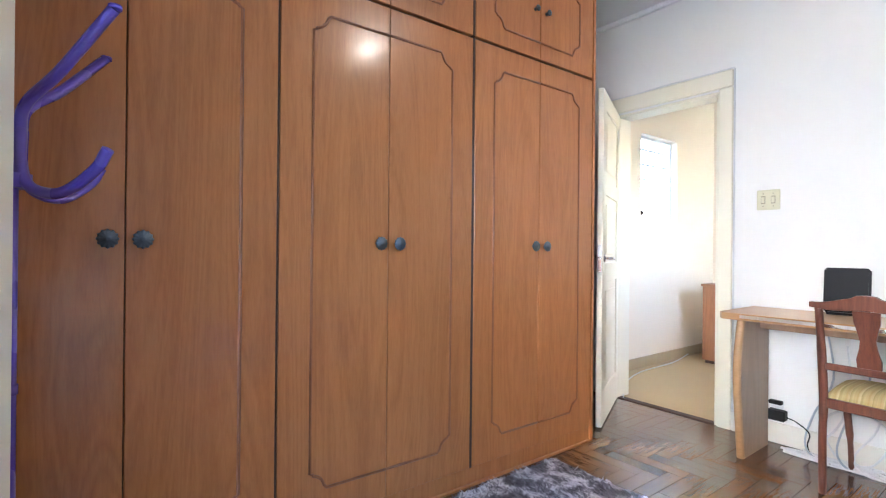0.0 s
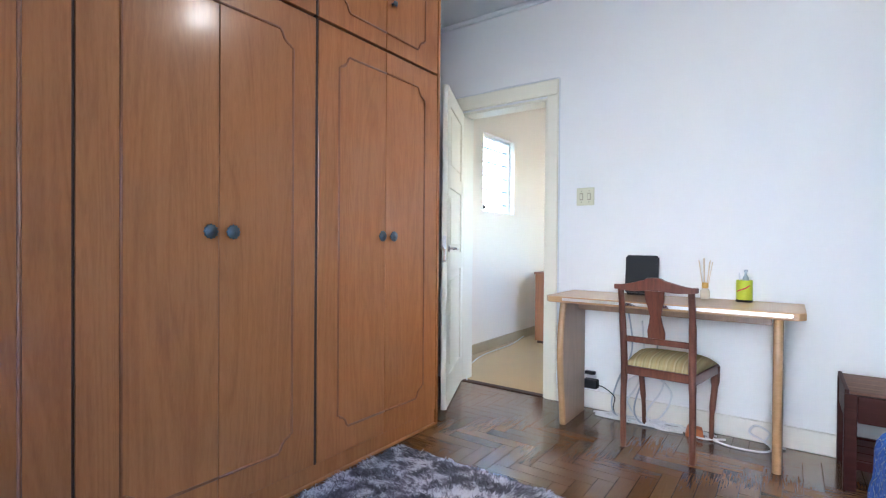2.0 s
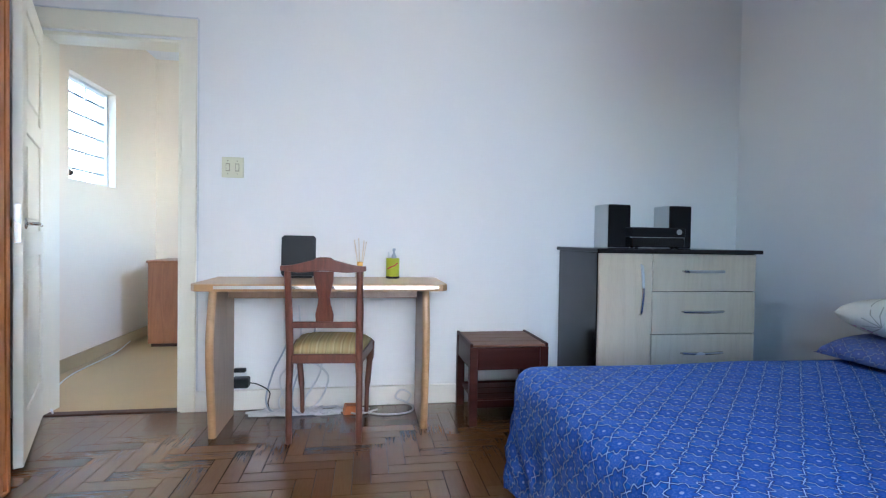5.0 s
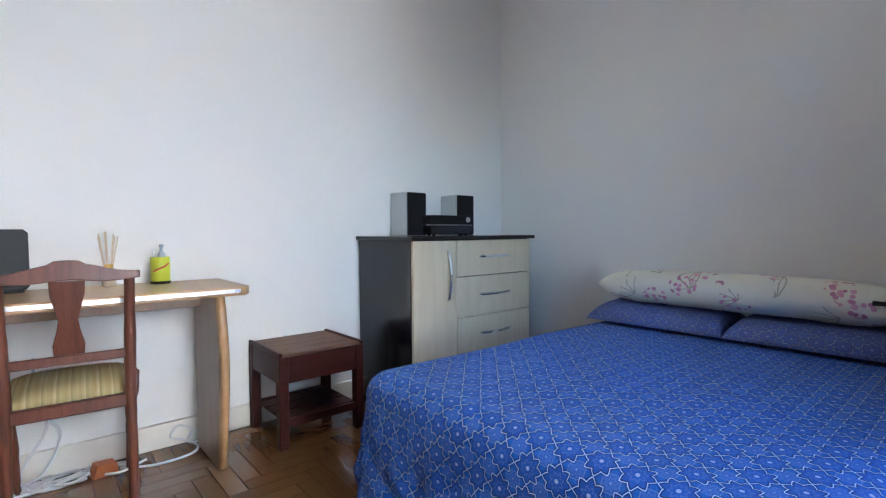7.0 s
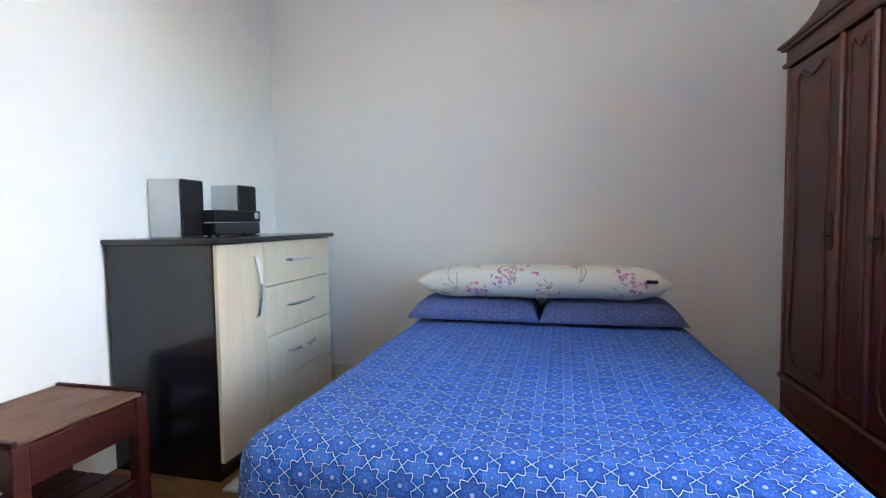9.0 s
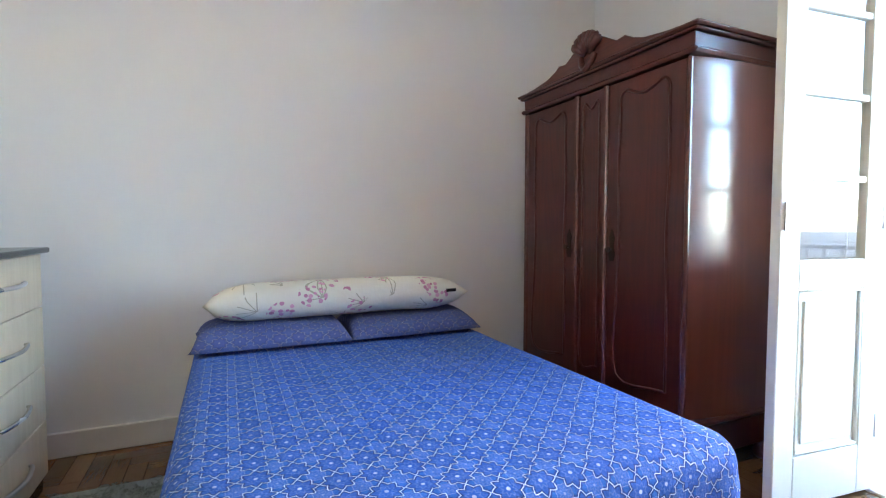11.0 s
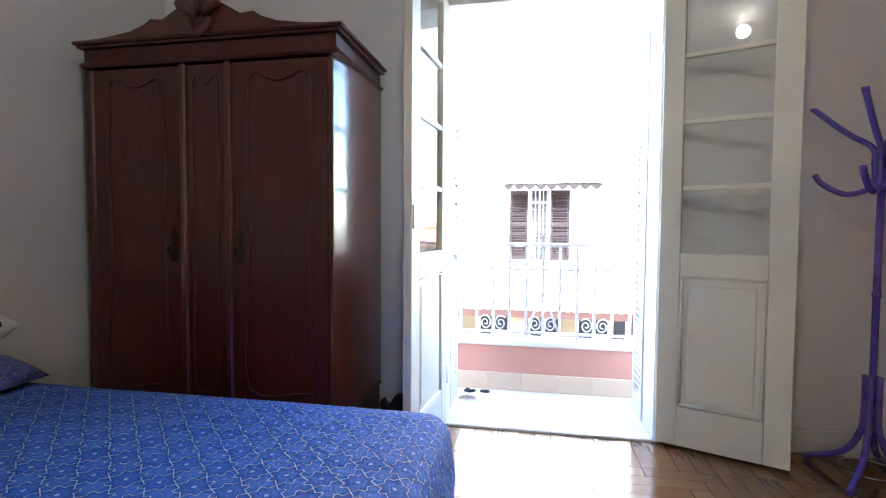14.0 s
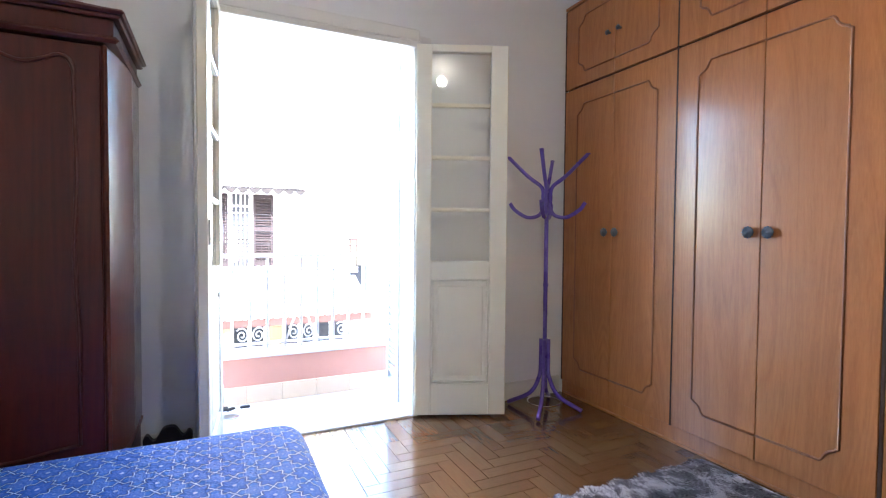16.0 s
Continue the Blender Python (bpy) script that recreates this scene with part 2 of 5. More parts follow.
IRON = plain("blackened_cast_iron", (0.018, 0.015, 0.015), 0.55, 0.4, 0.3)
VIOLET = plain("violet_enamel", (0.13, 0.085, 0.46), 0.28, vary=0.08, bump=0.02, coat=0.5)
CABLE_WHITE = plain("white_cable", (0.66, 0.68, 0.70), 0.5, vary=0.06)
PLATE = plain("ivory_switch_plate", (0.62, 0.61, 0.44), 0.4, vary=0.05)
SOCKET = plain("shadowed_slot_plastic", (0.30, 0.29, 0.20), 0.5)
ORANGE = plain("orange_painted_block", (0.55, 0.17, 0.05), 0.5, vary=0.15)
LIME = plain("lime_green_tin", (0.46, 0.52, 0.02), 0.3, vary=0.06, bump=0.02)
RED_PRINT = plain("red_print", (0.5, 0.03, 0.03), 0.4)
AMBER = plain("pale_oil_glass", (0.66, 0.58, 0.46), 0.12, vary=0.1, bump=0.0)
GOLD = plain("gold_collar_metal", (0.72, 0.44, 0.12), 0.3, 0.9, 0.1)
REED = plain("natural_reed", (0.74, 0.62, 0.46), 0.7, vary=0.1)
PUMP = plain("grey_bottle_plastic", (0.36, 0.42, 0.48), 0.3, vary=0.1)
PANE = glass("window_glass")
CONCRETE = plain("pale_balcony_concrete", (0.76, 0.70, 0.64), 0.8, vary=0.12, bump=0.3)
PINK = plain("salmon_pink_render", (0.54, 0.27, 0.21), 0.8, vary=0.1, bump=0.3)
TILE = plain("pale_skirting_tile", (0.64, 0.49, 0.36), 0.4, vary=0.1)
HOUSE_WHITE = plain("sunlit_white_render", (0.78, 0.76, 0.72), 0.85, vary=0.06, scale=2, bump=0.3)
# beige darkened so its colour carries the porch shade; far house borrows it
SHADED_BEIGE = plain("shade_darkened_beige_render", (0.19, 0.16, 0.11), 0.85, vary=0.08, scale=2, spec=0.05)
AWNING = plain("off_white_awning", (0.72, 0.71, 0.70), 0.7, vary=0.05, scale=3)
# near-black rose: the shade under the awning is in the base colour
SHADED_FASCIA = plain("shade_darkened_rose_fringe", (0.030, 0.017, 0.016), 0.8, vary=0.15, spec=0.05)
SHUTTER = plain("brown_shutter_paint", (0.020, 0.0155, 0.0165), 0.7, vary=0.15, spec=0.05)
RAIL_WHITE = plain("white_railing_paint", (0.72, 0.70, 0.66), 0.45, vary=0.06)
OLD_RAIL = plain("weathered_railing_paint", (0.60, 0.55, 0.52), 0.6, vary=0.15)
ROOF = plain("terracotta_roof", (0.36, 0.15, 0.09), 0.8, vary=0.2, scale=4, bump=0.4)
ASPHALT = plain("grey_asphalt", (0.06, 0.06, 0.06), 0.9, vary=0.2, scale=3, bump=0.4)
# near-black grey for valance and rail, and for shading lines painted on the slab
GREY_BAND = plain("dark_grey_band", (0.017, 0.015, 0.015), 0.85, vary=0.2, spec=0.05)
WIRE = plain("street_wire", (0.015, 0.015, 0.017), 0.7, spec=0.05)
HALL_FLOOR = plain("tan_hall_floor", (0.46, 0.33, 0.16), 0.42, vary=0.12, scale=5, bump=0.05)
HALL_SKIRT = plain("ochre_hall_skirting", (0.44, 0.34, 0.19), 0.4, vary=0.1)
# solid window panels painted dark in place of the unlit rooms behind
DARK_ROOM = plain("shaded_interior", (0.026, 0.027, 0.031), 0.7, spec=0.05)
MORTAR = plain("dark_parquet_joint", (0.075, 0.038, 0.018), 0.6)


def parquet(name):
    """Worn varnished parquet blocks, each with its own tone and grain direction."""
    m, n, l, s = nodes_of(name)
    info = n.new("ShaderNodeObjectInfo")
    geo = n.new("ShaderNodeNewGeometry")
    who = calc(n, l, "FRACT", calc(n, l, "ADD", info.outputs["Random"], geo.outputs["Random Per Island"]))
    v = mapped(n, l, (1, 1, 1), "UV")
    mp = n.new("ShaderNodeMapping")
    mp.inputs["Scale"].default_value = (1.2, 16, 1)
    comb = n.new("ShaderNodeCombineXYZ")
    l.new(calc(n, l, "MULTIPLY", who, 37.0), comb.inputs[0])
    l.new(comb.outputs[0], mp.inputs["Location"])
    l.new(v, mp.inputs[0])
    grain = noise_tex(n, l, mp.outputs[0], 9, 5, 0.65, 0.4)
    geo_pos = geo.outputs["Position"]
    wear = noise_tex(n, l, geo_pos, 1.1, 4, 0.6)
    scuff = noise_tex(n, l, geo_pos, 34, 4, 0.7)
    col = ramp(n, l, calc(n, l, "MULTIPLY_ADD", grain, 0.5, calc(n, l, "MULTIPLY_ADD", who, 0.24, 0.15)), ((0.15, (0.085, 0.034, 0.012)), (0.5, (0.17, 0.080, 0.031)), (0.9, (0.27, 0.148, 0.062))))
    col = blend(n, l, col, (0.13, 0.060, 0.023), calc(n, l, "MULTIPLY", wear, 0.5))
    l.new(col, s.inputs["Base Color"])
    l.new(calc(n, l, "MULTIPLY_ADD", scuff, 0.03, calc(n, l, "MULTIPLY_ADD", wear, 0.07, 0.15)), s.inputs["Roughness"])
    s.inputs["Coat Weight"].default_value, s.inputs["Coat Roughness"].default_value = 0.55, 0.14
    s.inputs["Specular IOR Level"].default_value = 0.45
    relief(n, l, s, grain, 0.02, 0.0005)
    return m


PARQUET = parquet("worn_varnished_parquet")


def star_cotton(name, dull=0.0):
    """Blue cotton printed with white eight-pointed star outlines, dots and small flowers."""
    m, n, l, s = nodes_of(name)
    tc = n.new("ShaderNodeTexCoord")
    sep = n.new("ShaderNodeSeparateXYZ")
    l.new(tc.outputs["UV"], sep.inputs[0])
    cell = 0.079

    def polar(off):
        a = calc(n, l, "SUBTRACT", calc(n, l, "FRACT", calc(n, l, "MULTIPLY_ADD", sep.outputs[0], 1 / cell, off)), 0.5)
        b = calc(n, l, "SUBTRACT", calc(n, l, "FRACT", calc(n, l, "MULTIPLY_ADD", sep.outputs[1], 1 / cell, off)), 0.5)
        r = calc(n, l, "SQRT", calc(n, l, "ADD", calc(n, l, "MULTIPLY", a, a), calc(n, l, "MULTIPLY", b, b)))
        th = calc(n, l, "ARCTAN2", b, a)
        wave = calc(n, l, "MULTIPLY", calc(n, l, "PINGPONG", calc(n, l, "MULTIPLY", th, 8 / (2 * math.pi)), 0.5), 2.0)
        return r, wave

    def near(value, target, width):
        return calc(n, l, "LESS_THAN", calc(n, l, "ABSOLUTE", calc(n, l, "SUBTRACT", value, target)), width)

    r, w = polar(0.0)
    outline = near(r, calc(n, l, "MULTIPLY_ADD", w, -0.15, 0.485), 0.0135)
    rim = near(r, calc(n, l, "MULTIPLY_ADD", w, -0.15, 0.535), 0.030)
    dark_line = near(r, calc(n, l, "MULTIPLY_ADD", w, -0.14, 0.435), 0.030)
    inside = calc(n, l, "LESS_THAN", r, calc(n, l, "MULTIPLY_ADD", w, -0.13, 0.39))
    petals = near(r, calc(n, l, "MULTIPLY_ADD", w, 0.10, 0.14), 0.022)
    dot = calc(n, l, "LESS_THAN", r, 0.06)
    r2, w2 = polar(0.5)
    medal = calc(n, l, "LESS_THAN", r2, calc(n, l, "MULTIPLY_ADD", w2, 0.03, 0.22))
    hem = near(r2, calc(n, l, "MULTIPLY_ADD", w2, 0.03, 0.235), 0.012)
    flower = near(r2, calc(n, l, "MULTIPLY_ADD", w2, 0.12, 0.08), 0.03)
    core = calc(n, l, "LESS_THAN", r2, 0.04)
    fade = noise_tex(n, l, tc.outputs["UV"], 3, 3)
    weave = noise_tex(n, l, tc.outputs["UV"], 700, 2)
    blue = blend(n, l, (0.008, 0.095, 0.45), (0.016, 0.150, 0.60), fade)
    blue = blend(n, l, blue, (0.018, 0.092, 0.46), calc(n, l, "MULTIPLY", inside, 0.75))
    blue = blend(n, l, blue, (0.008, 0.022, 0.15), calc(n, l, "MULTIPLY", calc(n, l, "MAXIMUM", dark_line, calc(n, l, "MULTIPLY", rim, 0.8)), 0.8))
    blue = blend(n, l, blue, (0.032, 0.125, 0.52), calc(n, l, "MULTIPLY", medal, 0.8))
    blue = blend(n, l, blue, (0.13, 0.22, 0.60), calc(n, l, "MULTIPLY", calc(n, l, "MAXIMUM", flower, petals), 0.55))
    blue = blend(n, l, blue, (0.50, 0.56, 0.78), calc(n, l, "MULTIPLY", calc(n, l, "MAXIMUM", dot, calc(n, l, "MULTIPLY", core, 0.4)), 0.8))
    blue = blend(n, l, blue, (0.30, 0.38, 0.70), calc(n, l, "MULTIPLY", hem, 0.5))
    blue = blend(n, l, blue, (0.66, 0.77, 0.95), outline)
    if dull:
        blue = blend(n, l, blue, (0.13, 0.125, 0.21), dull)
    l.new(blue, s.inputs["Base Color"])
    s.inputs["Roughness"].default_value = 0.8
    quilt = noise_tex(n, l, tc.outputs["UV"], 26, 3, 0.6, 0.8)
    relief(n, l, s, calc(n, l, "MULTIPLY_ADD", weave, 0.1, calc(n, l, "MULTIPLY_ADD", outline, -0.25, quilt)), 0.7, 0.013)
    return m


STAR_COTTON = star_cotton("blue_star_cotton")
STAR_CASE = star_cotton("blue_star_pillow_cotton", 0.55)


def floral(name):
    """Cream cotton with scattered pink blossoms and grey-green sprigs."""
    m, n, l, s = nodes_of(name)
    v = mapped(n, l, (1, 1, 1))

    def cells_of(scale):
        vor = n.new("ShaderNodeTexVoronoi")
        vor.inputs["Scale"].default_value = scale
        l.new(v, vor.inputs["Vector"])
        parts = n.new("ShaderNodeSeparateColor")
        l.new(vor.outputs["Color"], parts.inputs[0])
        return vor, parts

    spray, sc = cells_of(7.0)
    small, smc = cells_of(42)
    pick = calc(n, l, "GREATER_THAN", sc.outputs[0], 0.25)
    zone = calc(n, l, "LESS_THAN", spray.outputs["Distance"], 0.47)
    petal = calc(n, l, "MULTIPLY", calc(n, l, "LESS_THAN", small.outputs["Distance"], 0.46), calc(n, l, "GREATER_THAN", smc.outputs[1], 0.15))
    bloom = calc(n, l, "MULTIPLY", calc(n, l, "MULTIPLY", pick, zone), petal)
    leaf, lc = cells_of(5.2)
    gap = n.new("ShaderNodeVectorMath")
    gap.operation = "SUBTRACT"
    l.new(v, gap.inputs[0])
    l.new(leaf.outputs["Position"], gap.inputs[1])
    sp = n.new("ShaderNodeSeparateXYZ")
    l.new(gap.outputs[0], sp.inputs[0])
    up = calc(n, l, "SUBTRACT", sp.outputs[2], sp.outputs[0])
    th = calc(n, l, "ARCTAN2", up, sp.outputs[1])
    rad = calc(n, l, "SQRT", calc(n, l, "ADD", calc(n, l, "MULTIPLY", up, up), calc(n, l, "MULTIPLY", sp.outputs[1], sp.outputs[1])))
    blade = calc(n, l, "LESS_THAN", calc(n, l, "MULTIPLY", calc(n, l, "PINGPONG", calc(n, l, "MULTIPLY_ADD", th, 11 / (2 * math.pi), 0.3), 0.5), rad), 0.0045)
    fan = calc(n, l, "MULTIPLY", calc(n, l, "LESS_THAN", rad, 0.085), calc(n, l, "GREATER_THAN", calc(n, l, "SINE", calc(n, l, "MULTIPLY_ADD", lc.outputs[2], 2.0, th)), 0.1))
    sprig = calc(n, l, "MULTIPLY", calc(n, l, "MULTIPLY", blade, fan), calc(n, l, "GREATER_THAN", lc.outputs[0], 0.2))
    col = blend(n, l, (0.72, 0.69, 0.59), (0.64, 0.62, 0.53), noise_tex(n, l, v, 5))
    col = blend(n, l, col, (0.20, 0.20, 0.13), calc(n, l, "MULTIPLY", sprig, 0.6))
    col = blend(n, l, col, blend(n, l, (0.66, 0.30, 0.46), (0.36, 0.07, 0.20), smc.outputs[0]), calc(n, l, "MULTIPLY", bloom, 0.85))
    l.new(col, s.inputs["Base Color"])
    s.inputs["Roughness"].default_value = 0.85
    relief(n, l, s, noise_tex(n, l, v, 16, 3), 0.5, 0.01)
    return m


FLORAL = floral("floral_cream_cotton")


def striped(name):
    m, n, l, s = nodes_of(name)
    v = mapped(n, l, (1, 1, 1))
    sep = n.new("ShaderNodeSeparateXYZ")
    l.new(v, sep.inputs[0])
    band = calc(n, l, "FRACT", calc(n, l, "MULTIPLY", sep.outputs[0], 26))
    fine = noise_tex(n, l, v, 220, 3)
    soft = noise_tex(n, l, mapped(n, l, (40, 1, 1)), 3, 3)
    col = ramp(n, l, calc(n, l, "MULTIPLY_ADD", soft, 0.5, calc(n, l, "MULTIPLY", band, 0.6)), ((0.2, (0.30, 0.24, 0.10)), (0.45, (0.50, 0.42, 0.20)), (0.65, (0.42, 0.31, 0.13)), (0.9, (0.60, 0.53, 0.30))))
    l.new(blend(n, l, col, (0.3, 0.25, 0.12), calc(n, l, "MULTIPLY", fine, 0.4)), s.inputs["Base Color"])
    s.inputs["Roughness"].default_value = 0.85
    relief(n, l, s, fine, 0.4, 0.002)
    return m


STRIPE = striped("striped_olive_seat_fabric")


def shag(name, stops):
    m, n, l, s = nodes_of(name)
    geo = n.new("ShaderNodeNewGeometry")
    patch = noise_tex(n, l, geo.outputs["Position"], 9, 3, 0.6, 0.6)
    f = calc(n, l, "MULTIPLY_ADD", geo.outputs["Random Per Island"], 0.14, calc(n, l, "MULTIPLY", patch, 0.86))
    l.new(ramp(n, l, f, stops), s.inputs["Base Color"])
    s.inputs["Roughness"].default_value = 0.7
    s.inputs["Sheen Weight"].default_value = 0.3
    return m


RUG = shag("mottled_grey_shag", ((0.42, (0.045, 0.04, 0.055)), (0.50, (0.19, 0.17, 0.21)), (0.58, (0.66, 0.64, 0.68))))
MAT = shag("grey_green_mat_pile", ((0.3, (0.13, 0.15, 0.13)), (0.7, (0.30, 0.32, 0.28))))

# ---- the room ----
W, L, H = 3.738, 3.483, 2.74
BACK = -0.60
structure("wall_north", boxes((BACK - 0.15, -0.40, L, L + 0.15, 0, H), (0.310, W + 0.15, L, L + 0.15, 0, H), (-0.40, 0.310, L, L + 0.15, 2.055, H)), WALL, "white painted bedroom wall with an open doorway", "wall")
structure("wall_east", boxes((W, W + 0.15, -0.2, L, 0, H)), WALL, "plain white painted wall behind the bed", "wall")
structure("wall_south", boxes((BACK - 0.15, 1.06, -0.2, 0, 0, H), (2.155, W, -0.2, 0, 0, H), (1.06, 2.155, -0.2, 0, 2.165, H)), WALL, "white wall with an open balcony doorway", "wall")
structure("wall_west", boxes((BACK - 0.15, BACK, 0, L, 0, H)), WALL, "white wall behind the fitted wardrobe", "wall")
structure("ceiling", boxes((BACK - 0.15, W + 0.15, -0.2, L + 0.15, H, H + 0.12)), CEILING, "plain white painted ceiling", "ceiling")
structure("cornice", boxes((BACK, W, L - 0.035, L, H - 0.035, H), (W - 0.035, W, 0, L - 0.035, H - 0.035, H), (BACK, W - 0.035, 0, 0.035, H - 0.035, H), bevel=0.008), CEILING, "small white plaster cornice strip", "cornice")


def skirting(name, *runs):
    return structure(name, boxes(*runs, bevel=0.004), SKIRT, "ivory painted skirting board along the wall", "baseboard")


skirting("baseboard_north", (0.390, W - 0.016, L - 0.016, L, 0.0, 0.114))
skirting("baseboard_east", (W - 0.016, W, 0.002, L, 0.0, 0.114))
skirting("baseboard_south", (0.02, 0.985, 0, 0.016, 0.0, 0.114), (2.225, W - 0.017, 0, 0.016, 0.0, 0.114))

# doorway to the hall
casing = thing("door_frame", (0, L, 0), "cream painted wooden door frame with worn edges", "door frame", kind="structure")
part("jamb", boxes((0.310, 0.389, -0.018, 0.0, 0, 2.062), bevel=0.004), CREAM, casing)
part("jamb", boxes((-0.488, -0.40, -0.018, 0.0, 0, 2.062), bevel=0.004), CREAM, casing)
part("head", boxes((-0.488, 0.389, -0.019, 0.0, 2.064, 2.166), bevel=0.004), CREAM, casing)
part("lining", boxes((0.290, 0.308, 0.002, 0.149, 0, 2.035), (-0.398, -0.38, 0.002, 0.149, 0, 2.035), (-0.398, 0.308, 0.002, 0.149, 2.035, 2.053), bevel=0.002), CREAM, casing)
part("threshold", boxes((-0.379, 0.289, 0.002, 0.055, -0.007, 0.006), bevel=0.002), GAP, casing, "dark wooden threshold strip")

door = thing("door_1", (-0.385, L - 0.02, 0.012), "cream painted panelled door standing open into the bedroom", "door", turn=-64.6, kind="structure")
part("stile", boxes((0.0, 0.10, -0.018, 0.018, 0, 2.03), bevel=0.003), CREAM, door)
part("stile", boxes((0.60, 0.70, -0.018, 0.018, 0, 2.03), bevel=0.003), CREAM, door)
for z0, z1 in ((0.0, 0.20), (0.86, 0.98), (1.40, 1.50), (1.92, 2.03)):
    part("rail", boxes((0.101, 0.599, -0.018, 0.018, z0, z1), bevel=0.003), CREAM, door)
for z0, z1 in ((0.201, 0.859), (0.981, 1.399), (1.501, 1.919)):
    pn = part("panel", boxes((0.101, 0.599, -0.009, 0.009, z0, z1)), CREAM, door)
    part("panel_field", boxes((0.15, 0.55, -0.016, 0.016, z0 + 0.05, z1 - 0.05), bevel=0.006), CREAM, pn)
lock = part("lock_plate", boxes((0.7005, 0.703, -0.011, 0.011, 0.93, 1.09), bevel=0.0008), STEEL, door, "steel lock face plate")
for s in (-1, 1):
    part("door_handle", tube(curve_points([(0.65, s * 0.019, 1.01), (0.65, s * 0.055, 1.01), (0.62, s * 0.06, 1.01), (0.54, s * 0.06, 1.005)]), 0.008), STEEL, door, "chrome lever handle")
    part("rose", lathe([(0.024, 0.0), (0.024, 0.004), (0.012, 0.008)], 16, (0.65, s * 0.0225 - 0.004, 1.01), axis="y"), STEEL, door, "chrome handle rose")

# telephone wire clipped round the door frame
wire = tagged(part("door_wire", tube([(0.395, L - 0.006, 0.12), (0.397, L - 0.006, 1.2), (0.396, L - 0.006, 2.168), (0.390, L - 0.008, 2.175), (0.25, L - 0.010, 2.173), (0.0, L - 0.010, 2.178), (-0.25, L - 0.010, 2.171), (-0.45, L - 0.010, 2.174)], 0.004, 6), CABLE_WHITE), "thin white cable run round the door frame", "cable")

# ---- hall beyond the door ----
HX, HY = -0.78, 5.9
structure("floor_hall", boxes((HX - 0.1, 1.0, L + 0.151, HY, -0.08, 0.002), (-0.379, 0.289, L + 0.056, L + 0.151, -0.08, 0.002)), HALL_FLOOR, "tan polished hall floor", "floor")
structure("wall_hall_west", boxes((HX - 0.15, HX, L + 0.15, 4.45, 0, H), (HX - 0.15, HX, 5.10, HY, 0, H), (HX - 0.15, HX, 4.45, 5.10, 0, 1.37), (HX - 0.15, HX, 4.45, 5.10, 2.15, H)), HALL_WALL, "cream hall wall with a small barred window", "wall")
structure("wall_hall_end", boxes((HX - 0.15, 1.15, HY, HY + 0.15, 0, H)), HALL_WALL, "cream wall at the end of the hall", "wall")
# the opening is invented, out of view, sized to brighten the hall
structure("wall_hall_east", boxes((1.0, 1.15, L + 0.15, 4.55, 0, H), (1.0, 1.15, 5.25, HY, 0, H), (1.0, 1.15, 4.55, 5.25, 0, 1.1), (1.0, 1.15, 4.55, 5.25, 1.98, H)), HALL_WALL, "cream hall wall with an unseen opening added to light the hall", "wall")
structure("ceiling_hall", boxes((HX - 0.15, 1.15, L + 0.15, HY + 0.15, H, H + 0.12)), CEILING, "white hall ceiling", "ceiling")
structure("baseboard_hall", boxes((HX, HX + 0.014, L + 0.15, HY, 0.002, 0.10), (HX + 0.014, 1.0, HY - 0.014, HY, 0.002, 0.10), bevel=0.003), HALL_SKIRT, "ochre skirting along the hall wall", "baseboard")
hw = thing("window_1", (HX - 0.08, 4.45, 1.37), "small white steel louvre window in the hall wall", "window", kind="structure")
part("window_frame", boxes((-0.02, 0.02, 0.0, 0.02, 0, 0.78), (-0.02, 0.02, 0.63, 0.65, 0, 0.78), (-0.02, 0.02, 0.021, 0.629, 0, 0.02), (-0.02, 0.02, 0.021, 0.629, 0.76, 0.78)), RAIL_WHITE, hw)
for k in range(5):
    sash = part("louvre", move(boxes((-0.008, 0.008, 0.03, 0.62, -0.008, 0.008)), Matrix.Translation((0, 0, 0.10 + 0.14 * k))), SILVER_BOX, hw)
    pane = part("pane", move(boxes((-0.002, 0.002, 0.03, 0.62, -0.055, 0.055)), pose(-0.03, 0, 0.15 + 0.14 * k, 0, 50, 0)), PANE, hw)
    pane.visible_shadow = False
for y in (0.32,):
    part("bar", boxes((0.012, 0.02, y, y + 0.008, 0.021, 0.759)), RAIL_WHITE, hw)
part("latch", lathe([(0.02, 0), (0.026, 0.01), (0.012, 0.03)], 12, (0.06, 0.03, 0.05), axis="x"), BRONZE, hw, "dark window latch")
cab = thing("hall_cabinet", (-0.17, 5.40, 0.002), "reddish brown wooden cabinet standing in the hall", "cabinet")
part("body", boxes((-0.38, 0.40, -0.24, 0.22, 0.03, 0.735), bevel=0.003), CABINET_WOOD, cab)
part("top", boxes((-0.39, 0.41, -0.255, 0.23, 0.736, 0.758), bevel=0.004), CABINET_WOOD, cab)
part("plinth", boxes((-0.36, 0.38, -0.22, 0.21, 0, 0.029)), GAP, cab)
tagged(part("hall_cable", tube(curve_points([(-0.34, 3.5, 0.012), (-0.42, 3.62, 0.014), (-0.55, 3.85, 0.008), (-0.68, 4.3, 0.008), (-0.70, 4.9, 0.008), (-0.75, 5.3, 0.03)], 6), 0.005, 6), CABLE_WHITE), "white cable trailing along the hall floor", "cable")

